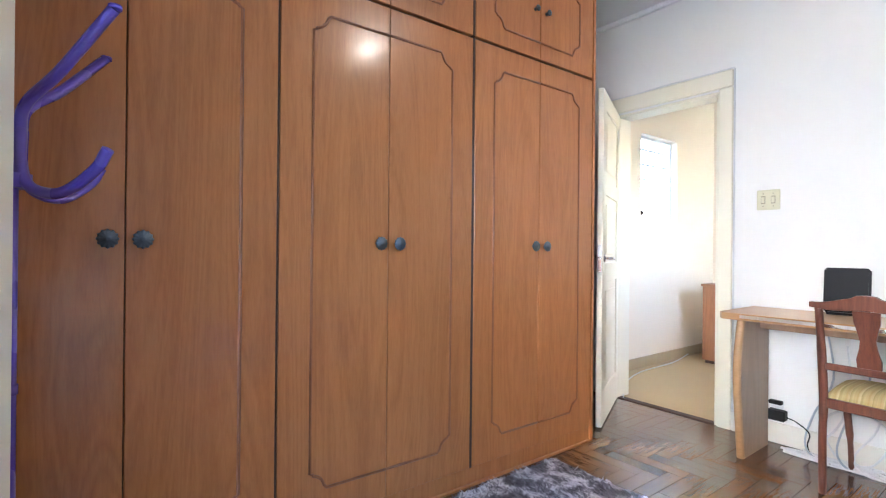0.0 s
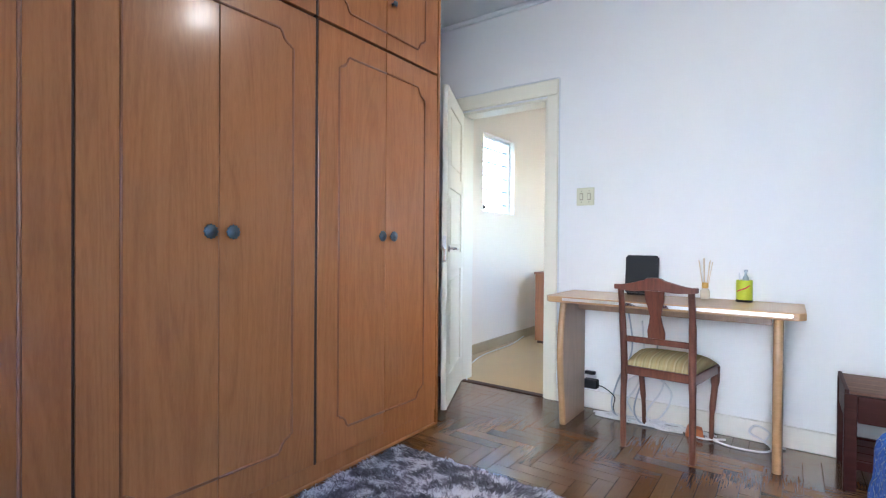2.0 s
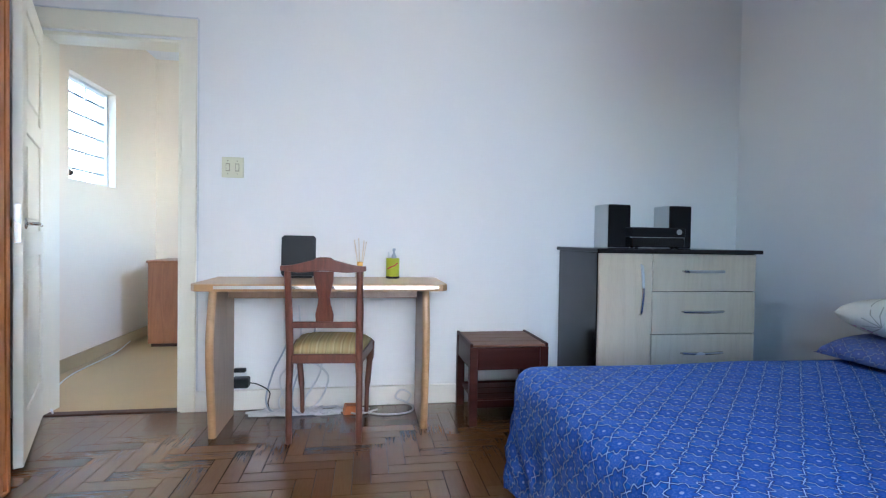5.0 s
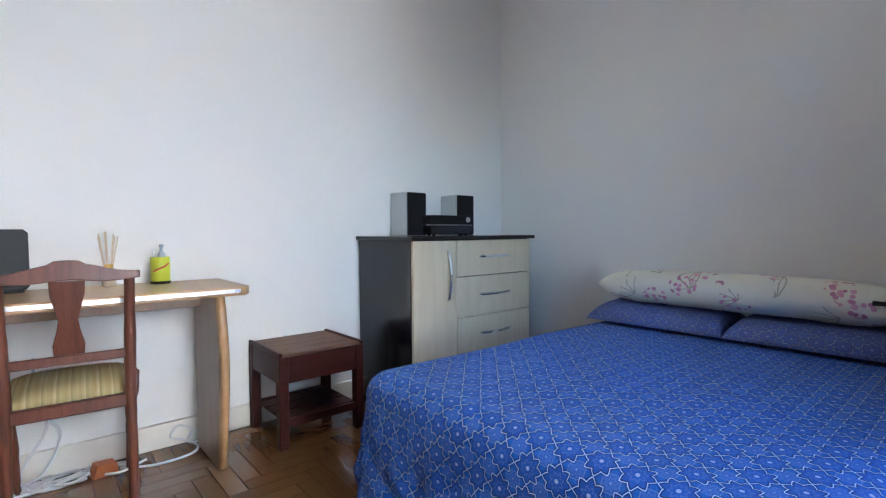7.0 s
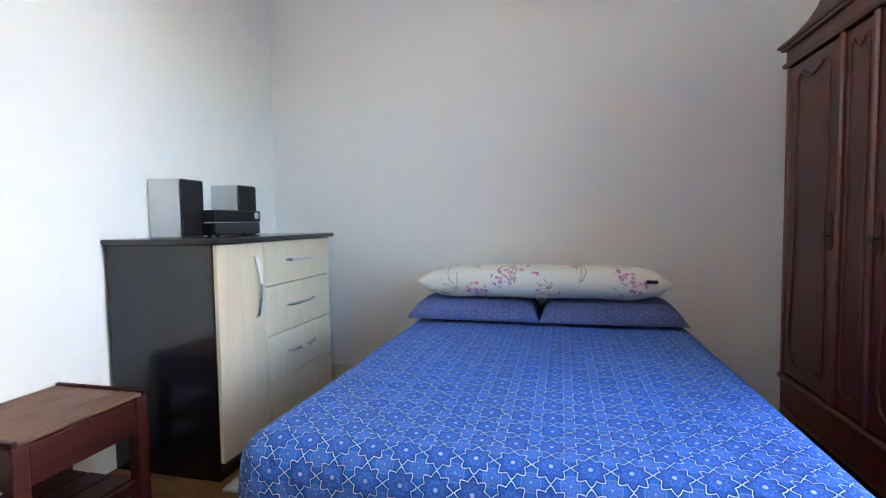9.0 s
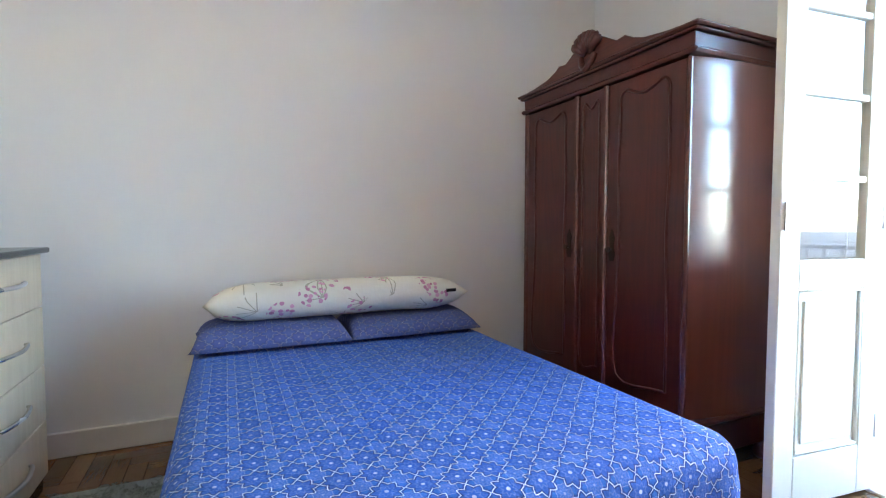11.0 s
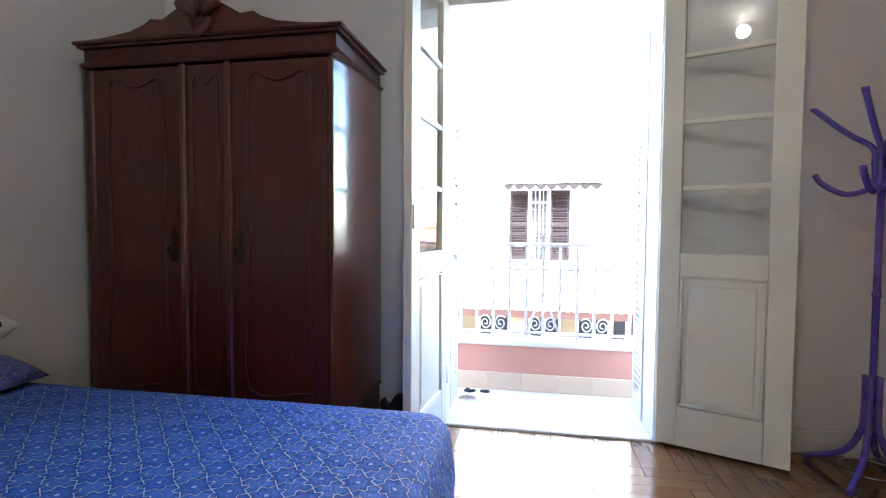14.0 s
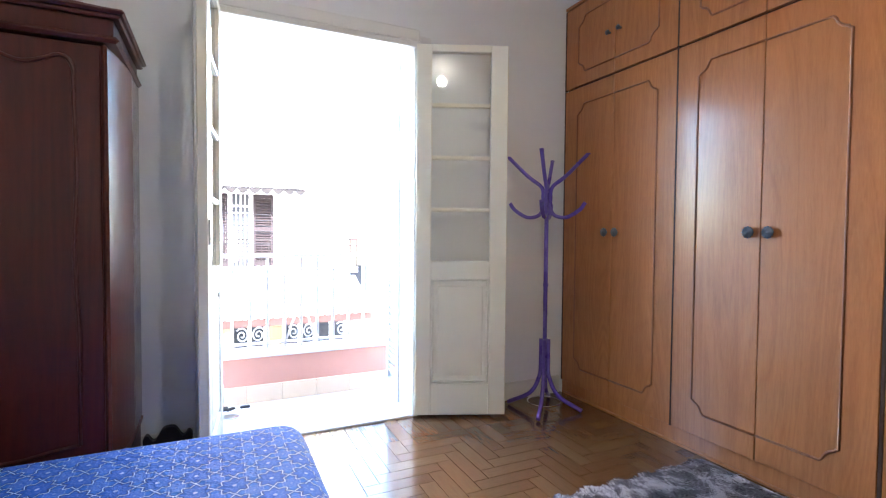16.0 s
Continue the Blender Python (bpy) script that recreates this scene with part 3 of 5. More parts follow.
# ---- balcony doors ----
bal = thing("balcony_door_frame", (0, 0, 0), "white painted timber frame of the balcony doors", "door frame", kind="structure")
part("jamb", boxes((1.06, 1.095, -0.2, 0.028, 0, 2.13), bevel=0.004), WHITE_PAINT, bal)
part("jamb", boxes((2.12, 2.155, -0.2, 0.028, 0, 2.13), bevel=0.004), WHITE_PAINT, bal)
part("head", boxes((1.06, 2.155, -0.2, 0.029, 2.131, 2.165), bevel=0.004), WHITE_PAINT, bal)
part("architrave", boxes((0.988, 1.059, 0.001, 0.022, 0, 2.20), bevel=0.005), WHITE_PAINT, bal)
part("architrave", boxes((2.156, 2.222, 0.001, 0.022, 0, 2.20), bevel=0.005), WHITE_PAINT, bal)
part("architrave", boxes((1.06, 2.155, 0.001, 0.023, 2.167, 2.235), bevel=0.005), WHITE_PAINT, bal)
part("sill", boxes((1.096, 2.119, -0.22, 0.03, -0.03, 0.012), bevel=0.004), CONCRETE, bal, "worn white stone sill")


def french_leaf(place, turn, label):
    leaf = thing("balcony_door", place, label, "door", turn, "pair of balcony doors", "structure")
    w, h, t = 0.525, 2.125, 0.019
    part("stile", boxes((0, 0.088, -t, t, 0, h), bevel=0.003), CREAM, leaf)
    part("stile", boxes((w - 0.098, w, -t, t, 0, h), bevel=0.003), CREAM, leaf)
    for z0, z1 in ((0.0, 0.185), (0.79, 0.895), (2.085, h)):
        part("rail", boxes((0.0885, w - 0.0985, -t, t, z0, z1), bevel=0.003), CREAM, leaf)
    cuts = (0.895, 1.19, 1.487, 1.785, 2.085)
    for z in cuts[1:-1]:
        part("muntin", boxes((0.0885, w - 0.0985, -0.014, 0.014, z - 0.011, z + 0.011), bevel=0.003), CREAM, leaf)
    for a, b in zip(cuts, cuts[1:]):
        p = part("pane", boxes((0.086, w - 0.096, -0.002, 0.002, a + 0.008, b - 0.008)), PANE, leaf, "clear glass pane")
        p.visible_shadow = False
    pn = part("panel", boxes((0.0885, w - 0.0985, -0.008, 0.008, 0.186, 0.789)), CREAM, leaf)
    for s in (-1, 1):
        part("panel_field", boxes((0.125, w - 0.135, min(s * 0.0085, s * 0.016), max(s * 0.0085, s * 0.016), 0.225, 0.75), bevel=0.004), CREAM, pn)
        rim = [(0.098, 0.196), (w - 0.108, 0.196), (w - 0.108, 0.779), (0.098, 0.779), (0.098, 0.196)]
        part("moulding", tube([(x, s * 0.012, z) for x, z in rim], 0.008, 6), CREAM, pn)
    for z in (0.25, 1.05, 1.9):
        part("hinge", lathe([(0.007, -0.045), (0.007, 0.045)], 10, (-0.006, 0.016, z)), STEEL, leaf, "steel hinge")
    return leaf


french_leaf((1.084, 0.035, 0.018), 157.6, "cream painted glazed balcony door folded back towards the coat stand")
left_leaf = french_leaf((2.118, 0.03, 0.018), 84.0, "white glazed balcony door standing open beside the dark armoire")
part("bolt", boxes((0.50, 0.512, 0.0195, 0.028, 1.0, 1.10), bevel=0.002), STEEL, left_leaf, "steel bolt")

# louvred shutters folded back outside the opening


def louvred_shutter(place, turn, label):
    sh = thing("louvred_shutter", place, label, "shutter", turn, "pair of louvred shutters")
    w = 0.205
    for x in (0.0, w - 0.036):
        part("stile", boxes((x, x + 0.036, -0.015, 0.015, 0, 2.10), bevel=0.002), RAIL_WHITE, sh)
    for z0, z1 in ((0, 0.12), (0.86, 0.93), (2.0, 2.10)):
        part("rail", boxes((0.037, w - 0.037, -0.015, 0.015, z0, z1), bevel=0.002), RAIL_WHITE, sh)
    mesh = None
    for k in range(52):
        z = 0.15 + k * 0.0355
        if 0.83 < z < 0.96:
            continue
        if mesh is None:
            ob = part("slat", move(boxes((0.037, w - 0.037, -0.024, 0.024, -0.003, 0.003)), pose(0, 0, 0, 58)), RAIL_WHITE, sh)
            mesh = ob.data
        else:
            ob = new("slat", mesh)
            ob.parent = sh
        ob.location = (0, 0, z)
    return sh


louvred_shutter((1.088, -0.203, 0.012), -88, "white louvred shutter folded back outside the doorway")
louvred_shutter((2.132, -0.203, 0.012), -92, "white louvred shutter folded back beside the open door")

# ---- balcony ----
structure("balcony_floor", boxes((-1.2, 4.6, -0.85, -0.2, -0.16, -0.03)), CONCRETE, "pale sunlit concrete balcony floor", "balcony floor")
pp = tagged(part("parapet", boxes((-1.2, 4.6, -0.80, -0.685, -0.03, 0.262)), PINK), "low salmon pink rendered balcony parapet", "parapet", kind="structure")
part("coping", boxes((-1.2, 4.6, -0.825, -0.665, 0.263, 0.305), bevel=0.01), RAIL_WHITE, pp, "white painted coping")
tile_me = None
for k in range(24):
    x = -1.15 + k * 0.222
    if tile_me is None:
        ob = part("tile", boxes((0.0003, 0.2217, -0.685, -0.674, -0.029, 0.085), bevel=0.0022), TILE, pp)
        tile_me = ob.data
    else:
        ob = new("tile", tile_me)
        ob.parent = pp
    ob.location = (x, 0, 0)
rail = thing("balcony_railing", (0, -0.735, 0.305), "white wrought iron balcony railing with scrolls", "railing", kind="structure")
part("bottom_rail", boxes((-1.2, 4.6, -0.012, 0.012, 0.03, 0.045)), OLD_RAIL, rail)
part("top_rail", boxes((-1.2, 4.6, -0.02, 0.02, 0.60, 0.625), bevel=0.005), OLD_RAIL, rail)
post_me = scroll_me = None
for k in range(53):
    x = -1.083 + k * 0.1075
    if post_me is None:
        ob = part("post", boxes((-0.009, 0.009, -0.009, 0.009, 0.0, 0.599)), OLD_RAIL, rail)
        post_me = ob.data
    else:
        ob = new("post", post_me)
        ob.parent = rail
    ob.location = (x, 0, 0)
    if k % 3 == 1:
        if scroll_me is None:
            bm = bmesh.new()
            for s in (-1, 1):
                coil = []
                for a in range(22):
                    t, r = radians(40 + a * 30), 0.052 - 0.0021 * a
                    coil.append((s * (0.050 + r * 0.8 * math.cos(t)), 0, 0.094 + r * math.sin(t)))
                tube(coil, 0.0052, 6, bm)
            ob = part("scroll", bm, OLD_RAIL, rail)
            scroll_me = ob.data
        else:
            ob = new("scroll", scroll_me)
            ob.parent = rail
        ob.location = (x, 0, 0)
for side in (-1, 1):
    part("brace", tube([(1.6045 + side * 0.008, 0, 0.29), (1.6045 + side * 0.10, 0, 0.046)], 0.007, 6), OLD_RAIL, rail)
drain = tagged(part("floor_drain", lathe([(0.055, 0), (0.055, 0.004), (0.04, 0.006)], 20, (2.06, -0.476, -0.03)), STEEL), "round metal floor drain on the balcony", "drain")
for i, (x, y) in enumerate(((1.965, -0.615), (2.05, -0.605), (2.08, -0.62))):
    tagged(part("dry_leaf", move(boxes((-0.03, 0.03, -0.015, 0.015, 0, 0.012), bevel=0.005), pose(x, y, -0.03, 0, 0, 40 * i)), IRON), "small dark dry leaf on the balcony floor", "leaf", "fallen leaves")

# ---- across the street ----
structure("ground", boxes((-400, 400, -800, 60, -4.2, -4.0)), ASPHALT, "grey asphalt street reaching into the distance", "ground")
house = thing("neighbour_house", (0, -11, -4), "white two-storey house across the street with awnings", "house")
part("wall", boxes((-1.3, 9.0, -6.0, 0, 2.9, 11.6)), HOUSE_WHITE, house)
part("lower_wall", boxes((-1.3, 9.0, -6.0, -0.02, 0, 2.899)), SHADED_BEIGE, house, "beige rendered ground floor with porch shade in its colour")
roof = part("roof", prism([(-1.7, 11.6), (9.4, 11.6), (3.9, 13.4)], "y", -6.4, 0.5), ROOF, house, "terracotta tiled roof")
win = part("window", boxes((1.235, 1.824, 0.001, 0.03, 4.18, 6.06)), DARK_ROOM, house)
part("window_frame", boxes((1.235, 1.285, 0.031, 0.06, 4.18, 6.06), (1.774, 1.824, 0.031, 0.06, 4.18, 6.06), (1.51, 1.54, 0.031, 0.06, 4.18, 6.06), (1.286, 1.509, 0.031, 0.06, 5.72, 5.76), (1.541, 1.773, 0.031, 0.06, 5.72, 5.76)), RAIL_WHITE, win)
for k in range(5):
    x = 1.315 + k * 0.105
    part("bar", boxes((x, x + 0.014, 0.07, 0.084, 4.2, 6.04)), RAIL_WHITE, win)
for z in (4.62, 5.55):
    part("cross_bar", boxes((1.29, 1.77, 0.091, 0.105, z, z + 0.025)), RAIL_WHITE, win)
part("curtain", boxes((1.60, 1.76, 0.031, 0.05, 4.3, 5.2)), AWNING, win)
for x0 in (0.73, 1.828):
    x1 = x0 + 0.50
    shut = part("shutter", boxes((x0, x0 + 0.06, 0.01, 0.07, 4.18, 6.06), (x1 - 0.06, x1, 0.01, 0.07, 4.18, 6.06), (x0 + 0.061, x1 - 0.061, 0.01, 0.07, 4.18, 4.34), (x0 + 0.061, x1 - 0.061, 0.01, 0.07, 5.08, 5.18), (x0 + 0.061, x1 - 0.061, 0.01, 0.07, 5.96, 6.06), (x0 + 0.061, x1 - 0.061, 0.002, 0.009, 4.341, 5.959)), SHUTTER, house, "brown louvred shutter")
    lm = None
    for k in range(24):
        z = 4.37 + k * 0.067
        if 5.05 < z < 5.2:
            continue
        if lm is None:
            ob = part("slat", move(boxes((x0 + 0.062, x1 - 0.062, -0.025, 0.025, -0.006, 0.006)), pose(0, 0.04, 0, 40)), SHUTTER, shut)
            lm = ob.data
        else:
            ob = new("slat", lm)
            ob.parent = shut
        ob.location = (0, 0, z)


def scalloped(x0, x1, z, drop, step):
    pts = [(x0, z), (x1, z)]
    n = max(int((x1 - x0) / step), 1)
    edge = []
    for i in range(n):
        for k in range(5):
            a = x0 + (i + k / 5) * (x1 - x0) / n
            edge.append((a, z - drop * (0.35 + 0.65 * math.sin(math.pi * k / 5))))
    return pts + edge[::-1]


aw = part("awning", prism([(0.0, 6.62), (0.9, 6.18), (0.9, 6.15), (0.0, 6.59)], "x", 0.02, 2.46), AWNING, house, "white fabric window awning")
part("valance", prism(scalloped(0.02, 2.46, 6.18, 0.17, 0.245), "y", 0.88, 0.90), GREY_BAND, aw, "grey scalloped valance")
part("awning_bar", boxes((0.05, 2.50, 0.02, 0.06, 6.67, 6.70)), SHUTTER, aw, "thin dark bar")
part("balcony_slab", boxes((-1.3, 9.0, 0.001, 1.0, 4.02, 4.17)), HOUSE_WHITE, house)
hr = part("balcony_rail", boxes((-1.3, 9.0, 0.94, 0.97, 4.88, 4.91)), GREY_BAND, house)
pm = None
for k in range(60):
    if pm is None:
        ob = part("post", boxes((-0.01, 0.01, 0.945, 0.965, 4.171, 4.879)), GREY_BAND, hr)
        pm = ob.data
    else:
        ob = new("post", pm)
        ob.parent = hr
    ob.location = (-1.28 + k * 0.17, 0, 0)
low = part("porch_awning", prism([(0.9, 3.94), (2.5, 3.25), (2.5, 3.21), (0.9, 3.90)], "x", -1.25, 9.0), AWNING, house, "long off-white porch awning")
part("fringe", prism(scalloped(-1.25, 9.0, 3.25, 0.06, 0.16), "y", 2.48, 2.505), AWNING, low)
# two flat dark strips stand in for the shading lines along the slab
part("slab_shade_lines", boxes((-1.3, 9.0, 1.0, 1.012, 4.10, 4.135), (-1.3, 9.0, 1.0, 1.012, 4.02, 4.04)), GREY_BAND, house, "dark grey strips drawing the slab's shading lines")
part("fascia", boxes((-1.25, 9.0, 2.36, 2.46, 3.02, 3.2)), SHADED_FASCIA, low, "rose fringe beam darkened by painted awning shade")
for x in (-1.15, -0.30, 0.98, 2.35, 4.1, 5.6):
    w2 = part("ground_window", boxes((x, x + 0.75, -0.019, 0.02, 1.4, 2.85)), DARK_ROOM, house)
    part("window_frame", boxes((x - 0.05, x, -0.019, 0.04, 1.35, 2.9), (x + 0.75, x + 0.8, -0.019, 0.04, 1.35, 2.9), (x + 0.35, x + 0.4, 0.021, 0.04, 1.4, 2.85), (x, x + 0.35, 0.021, 0.04, 2.1, 2.15)), RAIL_WHITE, w2)
for x in (1.85, 3.4, 4.95):
    part("pillar", boxes((x, x + 0.35, 1.9, 2.2, 0, 3.0)), SHADED_BEIGE, house)
for k, (z, sag) in enumerate(((1.35, 0.1), (1.22, 0.12), (1.10, 0.08), (0.98, 0.15), (0.92, 0.1), (0.70, 0.12))):
    tagged(part("street_wire", tube([(x, -6.5 - 0.05 * k, z + 0.25 * k * 0.1 + sag * (x / 12) ** 2 + 0.02 * x) for x in range(-12, 14, 3)], 0.008, 5), WIRE), "thin overhead street cable", "cable", "overhead street cables")
for x in (-12.0, 12.0):
    pole = thing("utility_pole", (x, -6.6, -4), "grey concrete utility pole at the kerb", "utility pole", group="utility poles")
    part("shaft", lathe([(0.16, 0), (0.10, 7.2)], 14), CONCRETE, pole)
    part("crossarm", boxes((-0.06, 0.06, -0.5, 0.5, 5.3, 5.42)), CONCRETE, pole)
far = thing("far_house", (-4.6, -19, -4), "pale far house with a terracotta roof", "house")
part("wall", boxes((-4.5, 2.6, -6, 0, 0, 4.2)), SHADED_BEIGE, far)
part("roof", prism([(-4.9, 4.2), (3.0, 4.2), (-0.9, 5.4)], "y", -6.3, 0.4), ROOF, far)
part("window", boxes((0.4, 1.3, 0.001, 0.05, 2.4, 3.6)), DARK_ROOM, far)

# ---- fitted wardrobe ----
D = 0.4395


def notched(x_in, x_mid, z0, z1, r=0.055):
    """Half of the beaded frame with scooped corners, from the middle seam round to the middle seam."""
    s = 1 if x_in < x_mid else -1
    top = [(x_mid, z1), (x_in + s * (r + 0.009), z1), (x_in + s * (r + 0.004), z1 - 0.006)]
    arc = [(x_in + s * r * math.cos(a), z1 - r * math.sin(a)) for a in (0.22, 0.45, 0.7, 0.95, 1.2, 1.36)]
    up = top + arc + [(x_in + s * 0.011, z1 - r - 0.004), (x_in, z1 - r - 0.008)]
    down = [(x, z0 + z1 - z) for x, z in up][::-1]
    return up + down


def flower_knob(parent, y, z, r=0.026):
    prof = [(0.008, 0.0), (0.008, 0.014), (r * 0.8, 0.016), (r, 0.021), (r * 0.85, 0.026), (r * 0.35, 0.025), (r * 0.3, 0.029), (0.003, 0.030)]
    bm = lathe(prof, 48, (0.0, y, z), axis="x")
    for v in bm.verts:
        dy, dz = v.co.y - y, v.co.z - z
        k = 1 + 0.08 * math.cos(12 * math.atan2(dz, dy)) if math.hypot(dy, dz) > 0.015 else 1
        v.co.y, v.co.z = y + dy * k, z + dz * k
    return part("knob", bm, KNOB, parent, "grey flower-shaped metal knob")


def wardrobe_unit(name, y0, z0, z1, knob_z, knob_r, label, bottom, frame_gap):
    """A pair of doors on a carcass; the doors' faces lie on x = 0."""
    u = thing(name, (0, y0, 0), label, "wardrobe", group="fitted wardrobe units")
    part("body", boxes((BACK + 0.002, -0.026, 0.004, 2 * D - 0.004, bottom, z1 - 0.001)), GAP, u)
    for i in (0, 1):
        a, b = (0.008, D - 0.0015) if i == 0 else (D + 0.0015, 2 * D - 0.008)
        dr = part("cabinet_door", boxes((-0.022, 0.0, a, b, z0 + 0.003, z1 - 0.006), bevel=0.002), WARDROBE, u)
        x_in = 0.125 if i == 0 else 2 * D - 0.125
        line = notched(x_in, D - 0.002 if i == 0 else D + 0.002, z0 + frame_gap, z1 - frame_gap)
        part("beading", tube([(0.0005, yy, zz) for yy, zz in line], 0.0055, 6), WARDROBE_TRIM, dr, "dark beaded frame")
        flower_knob(dr, D + (-0.042 if i == 0 else 0.042), knob_z, knob_r)
    # the gap between units is a solid strip, its shade given by dark colour
    part("gap_strip", boxes((-0.021, -0.001, -0.0065, 0.0065, z0, z1), bevel=0.002), GAP, u, "dark strip painting the shaded gap between the units")
    return u


for k in range(3):
    wardrobe_unit("fitted_wardrobe", k * 2 * D + 0.008 * (k == 0), 0.085, 2.022, 1.087, 0.026, "honey brown wooden wardrobe unit with two beaded doors", 0.086, 0.115)
    wardrobe_unit("overhead_cabinet", k * 2 * D + 0.008 * (k == 0), 2.026, 2.549, 2.27, 0.015, "honey brown overhead cupboard above the wardrobe", 2.024, 0.085)
plinth = tagged(part("wardrobe_plinth", boxes((BACK + 0.002, -0.012, 0.004, 6 * D, 0.0, 0.084), bevel=0.002), WARDROBE), "brown wooden plinth under the wardrobe", "plinth")
endp = tagged(part("wardrobe_end_panel", boxes((BACK + 0.002, 0.0, 6 * D + 0.002, 6 * D + 0.022, 0.0, 2.552), bevel=0.002), WARDROBE), "brown end panel of the wardrobe", "panel")
structure("trim_wardrobe", boxes((BACK + 0.002, 0.002, 0.004, 6 * D + 0.022, 2.553, 2.572), bevel=0.002), WARDROBE, "brown board closing the wardrobe above", "trim")
tagged(part("floor_strip", boxes((-0.011, 0.004, 0.02, 6 * D, 0.0, 0.014), bevel=0.003), WARDROBE), "thin brown quarter-round strip at the wardrobe foot", "trim", kind="structure")

# ---- bed ----
X0, X1, Y0, Y1, ZT = 1.885, 3.70, 1.085, 2.445, 0.500


def coverlet_mesh():
    r, drop = 0.078, ZT - 0.03
    reach = r * math.pi / 2 + drop - r
    cx0, cy0, cy1 = X0 + r, Y0 + r, Y1 - r
    step = 0.026
    us = np.arange(X0 + r - reach - 0.02, X1 + 0.001, step)
    vs = np.arange(cy0 - reach - 0.02, cy1 + reach + 0.02, step)
    bm = bmesh.new()
    uvl = bm.loops.layers.uv.new("UVMap")
    grid = {}
    for i, a in enumerate(us):
        for j, b in enumerate(vs):
            c = Vector((max(a, cx0), min(max(b, cy0), cy1)))
            o = Vector((a, b)) - c
            d = o.length
            if d > reach + step * 1.2:
                continue
            d2 = min(d, reach)
            n3 = noise.noise((a * 3, b * 3, 0.3))
            if d < 1e-6:
                p = Vector((c.x, c.y, ZT + 0.006 * n3 + 0.004 * noise.noise((a * 9, b * 9, 2))))
            else:
                w = o / d
                if d2 < r * math.pi / 2:
                    k = d2 / r
                    p = Vector((*(c + w * r * math.sin(k)), ZT - r * (1 - math.cos(k)) + 0.005 * n3))
                else:
                    fall = d2 - r * math.pi / 2
                    ang = math.atan2(w.y, w.x)
                    wave = math.sin(a * 17 + b * 13 + 3 * n3) * 0.012 + math.sin((a - b) * 31) * 0.006 + 0.012 * noise.noise((a * 14, b * 14, 5)) + math.sin(ang * 14) * 0.02 * (abs(w.x * w.y) * 2)
                    out = r + fall * 0.05 + wave * min(fall / 0.2, 1)
                    p = Vector((*(c + w * out), ZT - r - fall))
            grid[i, j] = bm.verts.new(p)
            p_uv[grid[i, j]] = (a, b)
    for (i, j) in list(grid):
        q = [(i, j), (i + 1, j), (i + 1, j + 1), (i, j + 1)]
        if all(k in grid for k in q):
            f = bm.faces.new([grid[k] for k in q])
            f.smooth = True
            for lp in f.loops:
                lp[uvl].uv = p_uv[lp.vert]
    bmesh.ops.delete(bm, geom=[v for v in bm.verts if not v.link_faces], context="VERTS")
    return bm


p_uv = {}
bed = thing("double_bed", (0, 0, 0), "double bed covered with a blue star-patterned coverlet", "bed")
cov = part("coverlet", coverlet_mesh(), STAR_COTTON, bed, "blue quilted coverlet with white star print")
p_uv.clear()
part("mattress", boxes((X0 + 0.05, X1 - 0.01, Y0 + 0.05, Y1 - 0.05, 0.24, ZT - 0.03), bevel=0.03, segments=2), AWNING, bed)
part("bed_base", boxes((X0 + 0.06, X1 - 0.01, Y0 + 0.06, Y1 - 0.06, 0.10, 0.239), bevel=0.006), STAND_WOOD, bed)
for x in (X0 + 0.1, X1 - 0.1):
    for y in (Y0 + 0.12, Y1 - 0.12):
        part("leg", boxes((x - 0.03, x + 0.03, y - 0.03, y + 0.03, 0, 0.099)), STAND_WOOD, bed)


def cushion(name, centre, size, material, label, turn=0, tilt=0, power=2.6, pinch=0.35, ends=4.2, puff=0.5, under=1.0, droop=0.0):
    """A stuffed pillow: thick in the middle, thin seams, pinched corners, soft creases."""
    sx, sy, sz = size
    bm = bmesh.new()
    uvl = bm.loops.layers.uv.new("UVMap")
    nu, nv = 24, 40
    flat = {}
    for side in (1, -1):
        g = {}
        for i in range(nu + 1):
            for j in range(nv + 1):
                a, b = 2 * i / nu - 1, 2 * j / nv - 1
                edge = (1 - abs(a) ** power) * (1 - abs(b) ** ends)
                h = max(edge, 0) ** puff
                crease = 0.05 * noise.noise((a * 3 + centre[1] * 3, b * 5, side)) + 0.02 * noise.noise((a * 9, b * 14, side * 2))
                x = a * sx * (1 - pinch * 0.12 * b * b)
                y = b * sy * (1 - 0.06 * (1 - a * a))
                key = (i, j)
                if side == -1 and (i in (0, nu) or j in (0, nv)):
                    g[key] = flat[key]
                    continue
                v = bm.verts.new((x, y, (sz if side > 0 else -sz * under) * h * (1 + crease) - droop * b ** 4))
                g[key] = v
                if i in (0, nu) or j in (0, nv):
                    flat[key] = v
                uv_of[v] = (centre[0] + a * sx + math.copysign(sz * (1 - h) * side, a), centre[1] + b * sy)
        for i in range(nu):
            for j in range(nv):
                f = bm.faces.new((g[i, j], g[i + 1, j], g[i + 1, j + 1], g[i, j + 1]))
                f.smooth = True
                for lp in f.loops:
                    lp[uvl].uv = uv_of.get(lp.vert, (0, 0))
    uv_of.clear()
    ob = tagged(part(name, bm, material), label, "pillow", "pillows on the bed")
    ob.matrix_world = pose(*centre, 0, tilt, turn)
    return ob


